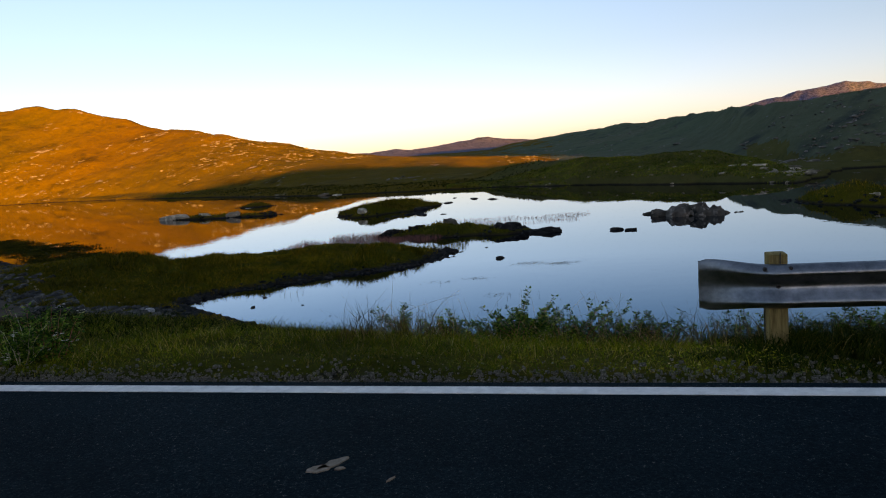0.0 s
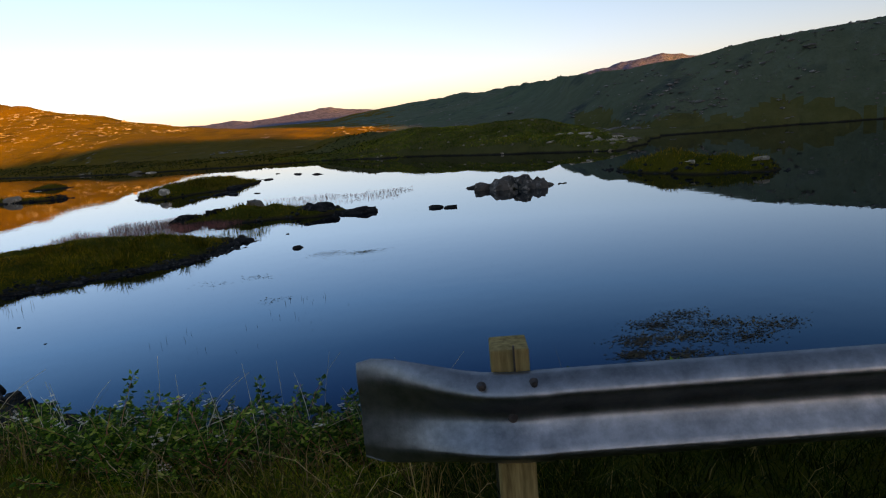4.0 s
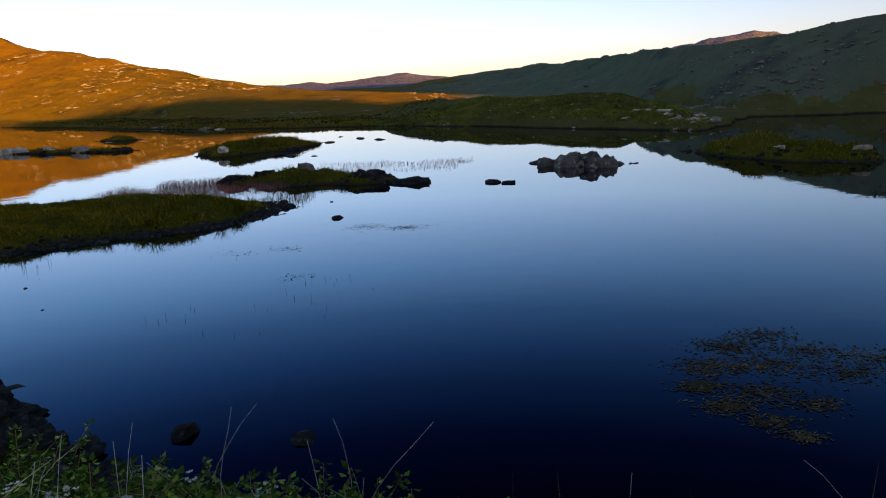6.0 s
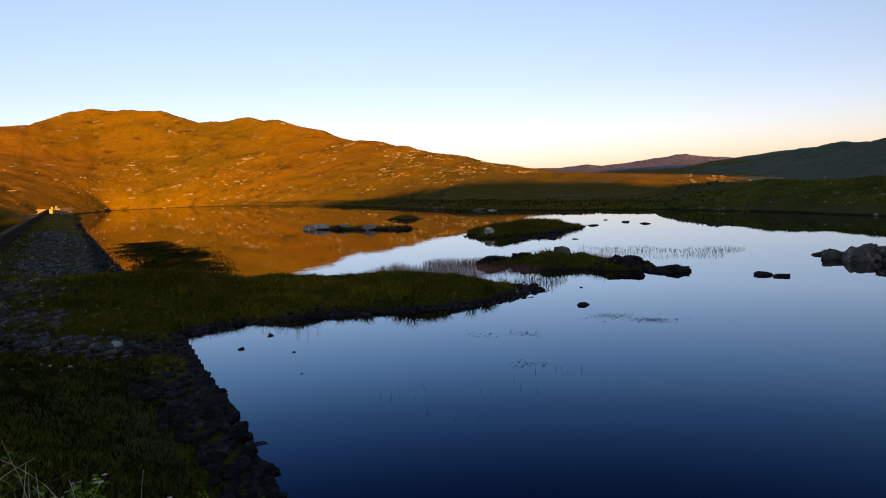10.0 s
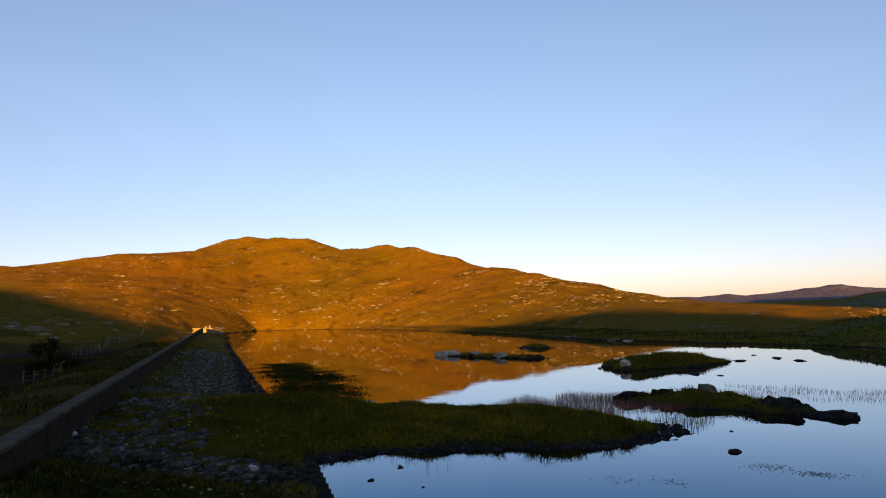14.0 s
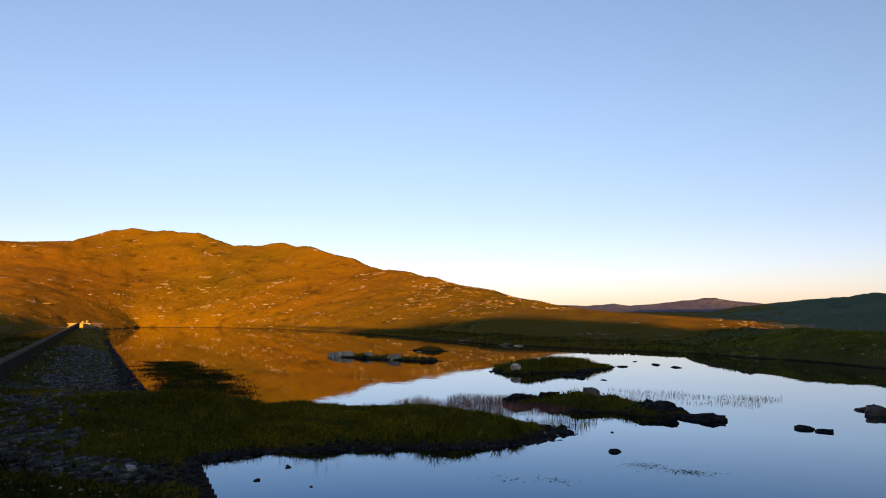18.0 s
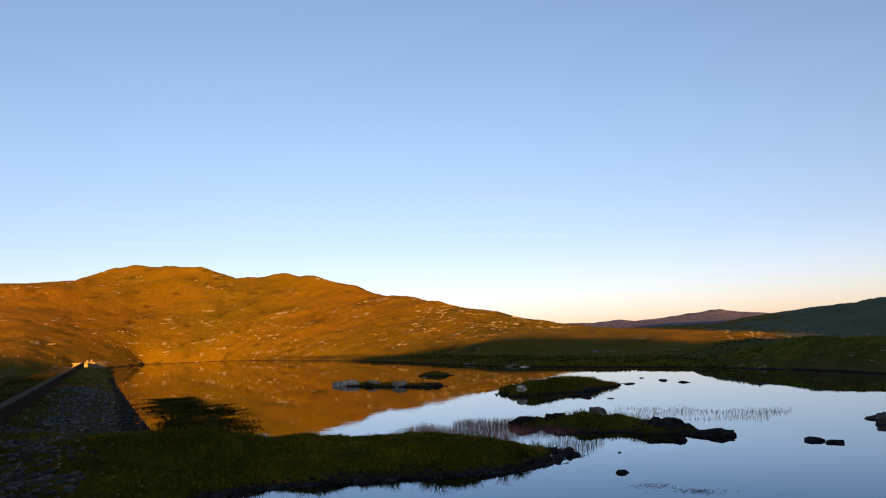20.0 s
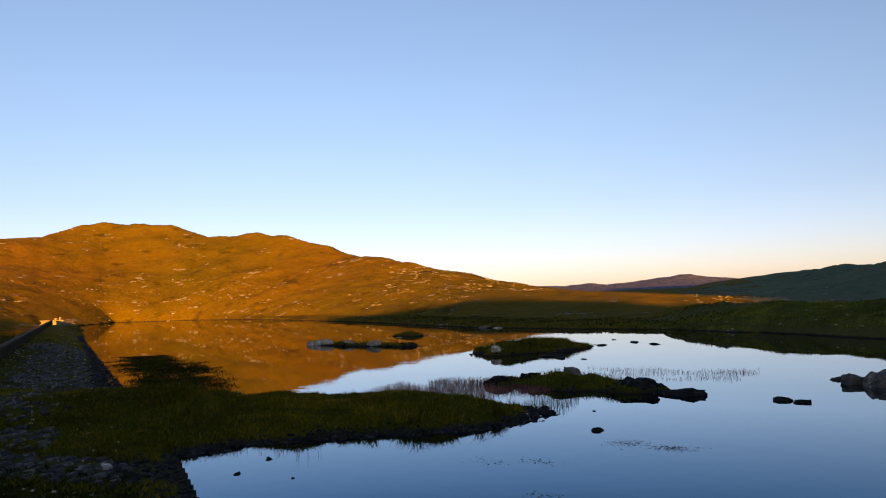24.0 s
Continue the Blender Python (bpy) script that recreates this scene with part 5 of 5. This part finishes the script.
def plant_brambles():
    rnd = random.Random(44)
    kinds = [bramble(1, 0.6, True), bramble(2, 0.7, False), bramble(4, 0.58, False), bramble(6, 0.55, True)]
    spots = []
    for k in range(18):
        x = rnd.uniform(-1.9, 1.6) if k < 15 else rnd.uniform(1.9, 4.4)
        spots.append((x, rnd.uniform(2.7, 3.4)))
    spots += [(-2.1, 3.6), (-1.7, 3.9), (-1.2, 3.6), (-0.8, 3.8), (-1.5, 3.4), (-0.4, 3.5), (-2.5, 3.4), (-0.2, 3.8), (-1.0, 4.1), (-1.9, 3.2), (-1.4, 3.1), (-0.9, 3.2),
              (-2.3, 3.9), (-1.3, 4.2), (-0.6, 4.1), (-0.1, 3.5), (-5.25, 0.75), (-5.4, 1.0), (-5.05, 0.9), (3.0, 4.4), (-2.7, 3.8), (-3.0, 3.5), (-2.9, 4.2), (-2.0, 4.2), (-1.6, 4.4), (-2.4, 4.5), (-0.9, 3.5), (-0.3, 4.2), (-0.7, 4.3), (-1.1, 3.9), (-0.5, 3.8), (-1.6, 3.7), (-0.15, 4.0), (-1.35, 3.85)]
    for k, (x, b) in enumerate(spots):
        p = LINE_AT + (x - LINE_AT.x) * ROAD_DIR + b * ROAD_SIDE
        m = pose(p.x, p.y, ground_at(p.x, p.y) - (0.2 if x > 0.2 else 0.13 if x > -0.4 else 0.06), rnd.uniform(-8, 8), rnd.uniform(-8, 8), rnd.uniform(0, 360))
        kind = (0, 1, 3, 2)[k % 4] if k >= 18 else (1, 2, 1, 3, 2)[k % 5]
        if k < 4:
            kinds[k].matrix_basis = m
        else:
            copy_thing(kinds[kind], m)


plant_brambles()


def dry_stalk(x, y, tall, lean, turn, seed):
    rnd = random.Random(seed)
    z = ground_at(x, y)
    pts = []
    for k in range(9):
        t = k / 8
        bow = lean * t ** 2.6 + 0.022 * math.sin(6 * t + seed) + rnd.uniform(-0.01, 0.01)
        pts.append(Vector((x + math.cos(turn) * bow, y + math.sin(turn) * bow, z - 0.03 + tall * t * (1 - 0.25 * lean * t))))
    v, f = tube(pts, [0.0027 * (1 - 0.6 * k / 8) for k in range(9)], 5)
    tagged(new("dry_stalk", mesh_from("dry_stalk", v, f, STRAW, True)), "pale dry bent stalk standing in the bank grass", "dry stalk", "dry stalks")


def plant_stalks():
    rnd = random.Random(3)
    for k, (x, y, tall, lean, turn) in enumerate([(0.22, 6.95, 0.8, 0.12, 2.5), (-0.35, 6.8, 0.8, 0.1, 1.0), (-0.5, 7.0, 0.85, 0.25, 0.2), (0.25, 6.7, 0.75, 0.4, 0.5), (-1.35, 6.6, 0.75, 0.12, 1.4),
                                                  (-1.1, 6.5, 0.6, 0.3, 0.3), (-0.7, 6.6, 0.6, 0.15, 2.0), (-0.2, 6.4, 0.5, 0.2, 3.0), (-1.7, 6.3, 0.55, 0.2, 0.6), (-1.9, 6.6, 0.6, 0.1, 2.6),
                                                  (2.9, 7.4, 0.6, 0.35, 2.6), (3.2, 7.5, 0.5, 0.2, 1.0), (-0.05, 6.2, 0.5, 0.25, 2.2), (-2.3, 6.5, 0.6, 0.35, 0.4), (1.6, 7.4, 0.5, 0.1, 1.2)]):
        dry_stalk(x, y, tall, lean, turn, k)
    for k, (x, y, tall, lean, turn) in enumerate([(-2.6, 5.6, 0.42, 0.75, 0.4), (-1.2, 5.9, 0.35, 0.6, 0.2), (-0.7, 6.0, 0.3, 0.7, 3.0), (-0.3, 6.1, 0.34, 0.5, 0.1)]):
        dry_stalk(x, y, tall, lean, turn, 70 + k)
    for k in range(30):
        dry_stalk(rnd.uniform(-2.8, 0.4), rnd.uniform(6.0, 7.2), rnd.uniform(0.4, 0.7), rnd.uniform(0.1, 0.45), rnd.uniform(0, 6.28), 40 + k)


plant_stalks()


def heather_patch():
    rng = np.random.default_rng(2)
    x, y = scatter(rng, 900, 0.6, 4.6, 7.0, 8.7, lambda x, y: fbm(x, y, 0.5, 2, 3) > 0.2)
    blades("heather", rng, x, y, 0.06, 0.15, 0.012, 0.4, HEATHER, "purple heather low on the bank", "heather")


heather_patch()


def road_gravel():
    rng = np.random.default_rng(7)
    spots = []
    rnd = random.Random(7)
    places = [LINE_AT + float(rng.uniform(-7, 5)) * ROAD_DIR + float(0.13 + abs(rng.normal(0.05, 0.2))) * ROAD_SIDE for _ in range(6500)]
    for p, z in zip(places, grounds(places)):
        p.z = max(z, ROAD_Z - 0.05) + 0.012
        s = float(0.007 + 0.026 * rng.random() ** 2)
        spots.append((p, (s * 1.3, s, s * 0.6), Matrix.Rotation(float(rng.uniform(0, 6)), 4, "Z")))
    joined_slabs("gravel", spots, GRIT, "grey gravel along the road's edge", "gravel")


road_gravel()


def road_patch():
    """A flattened scrap lying on the asphalt."""
    rnd = random.Random(9)
    m = worn_material("dried_scrap", (0.16, 0.12, 0.085), (0.34, 0.27, 0.2), 30, 0.9, 0, 0.006)
    for k, (x, y, a, b, turn) in enumerate([(-2.055, 2.165, 0.085, 0.03, 50), (-2.11, 2.11, 0.05, 0.035, 10), (-2.015, 2.11, 0.025, 0.012, 20), (-1.77, 2.0, 0.025, 0.006, 60)]):
        bm = bmesh.new()
        ring = []
        for i in range(12):
            t = 2 * math.pi * i / 12
            r = rnd.uniform(0.7, 1.15)
            ring.append(bm.verts.new((a * r * math.cos(t), b * r * math.sin(t), 0.006)))
        low = [bm.verts.new((v.co.x * 1.06, v.co.y * 1.06, 0.0)) for v in ring]
        bm.faces.new(ring)
        for i in range(12):
            j = (i + 1) % 12
            bm.faces.new((low[i], low[j], ring[j], ring[i]))
        me = bpy.data.meshes.new("road_debris")
        bm.to_mesh(me)
        bm.free()
        me.materials.append(m)
        ob = new("road_debris", me)
        ob.matrix_world = pose(x, y, ROAD_Z + 0.001, 0, 0, turn)
        tagged(ob, "flattened pale brown scrap on the asphalt", "debris", "debris on the road")


road_patch()


def fence():
    top = tagged(new("fence"), "old wire fence on leaning grey wooden posts", "fence")
    rnd = random.Random(12)
    a, b = Vector((-49, 29.8, 0)), Vector((-124, 90.5, 0))
    n = 30
    tops = []
    for k in range(n):
        p = a.lerp(b, k / (n - 1))
        z = ground_at(p.x, p.y)
        turn = Matrix.Rotation(radians(rnd.uniform(-7, 7)), 4, "X") @ Matrix.Rotation(radians(rnd.uniform(-6, 6)), 4, "Y")
        part("post", box((0.075, 0.075, 1.35), (p.x, p.y, z + 0.4), turn, 0.01), OLDPOST, top)
        tops.append(Vector((p.x, p.y, z)))
    for h in (0.4, 0.7, 1.0):
        v, f = tube([q + Vector((0, 0, h)) for q in tops], [0.004] * n, 4)
        ob = new("wire", mesh_from("wire", v, f, STEEL))
        ob.parent = top


fence()


def shrub(x, y, wide, tall, seed):
    rnd = random.Random(seed)
    top = tagged(new("shrub"), "dark leafy shrub in the hollow behind the dam", "shrub", "shrubs behind the dam")
    z = ground_at(x, y)
    sv, sf, lv, lf = [], [], [], []
    for _ in range(16):
        a, r = rnd.uniform(0, 6.28), rnd.uniform(0.2, 1.0) * wide
        tip = Vector((x + math.cos(a) * r, y + math.sin(a) * r, z + tall * (1.05 - 0.5 * (r / wide) ** 2) * rnd.uniform(0.75, 1.1)))
        root = Vector((x + rnd.uniform(-0.3, 0.3), y + rnd.uniform(-0.3, 0.3), z - 0.1))
        mid = root.lerp(tip, 0.5) + Vector((0, 0, 0.2 * tall))
        v, f = tube([root, mid, tip], [0.06, 0.04, 0.01], 5)
        off = len(sv)
        sv += v
        sf += [tuple(off + i for i in q) for q in f]
        for _ in range(120):
            c = tip + Vector((rnd.gauss(0, 0.3) * wide * 0.6, rnd.gauss(0, 0.3) * wide * 0.6, rnd.gauss(-0.15, 0.22) * tall))
            d = Vector((rnd.uniform(-1, 1), rnd.uniform(-1, 1), rnd.uniform(-0.6, 0.8))).normalized()
            s = d.orthogonal().normalized() * 0.07
            d *= 0.12
            off = len(lv)
            lv += [tuple(c), tuple(c + d * 0.5 + s), tuple(c + d), tuple(c + d * 0.5 - s)]
            lf.append((off, off + 1, off + 2, off + 3))
    for nm, v, f, m in (("branches", sv, sf, TIMBER), ("leaves", lv, lf, BANK)):
        ob = new(nm, mesh_from(nm, v, f, m))
        ob.parent = top


shrub(-63, 40, 1.5, 1.5, 1)
shrub(-66, 40.5, 1.4, 1.4, 2)
shrub(-61, 37, 1.0, 1.0, 3)
for k, (x, y, s) in enumerate([(-127.6, 67.6, 1.5), (-126, 70.5, 1.2), (-122.2, 68.6, 1.6), (-118, 68.0, 1.1), (-114.1, 67.5, 0.9), (-132.4, 79.1, 1.1), (-133.5, 83, 0.9), (-124.5, 66, 0.8)]):
    rock("outcrop", x, y, s * 1.6, s, s * 0.5, 40 * k, 700 + k, PALE, "pale rock outcrop in the shaded moor", group="outcrops behind the dam")
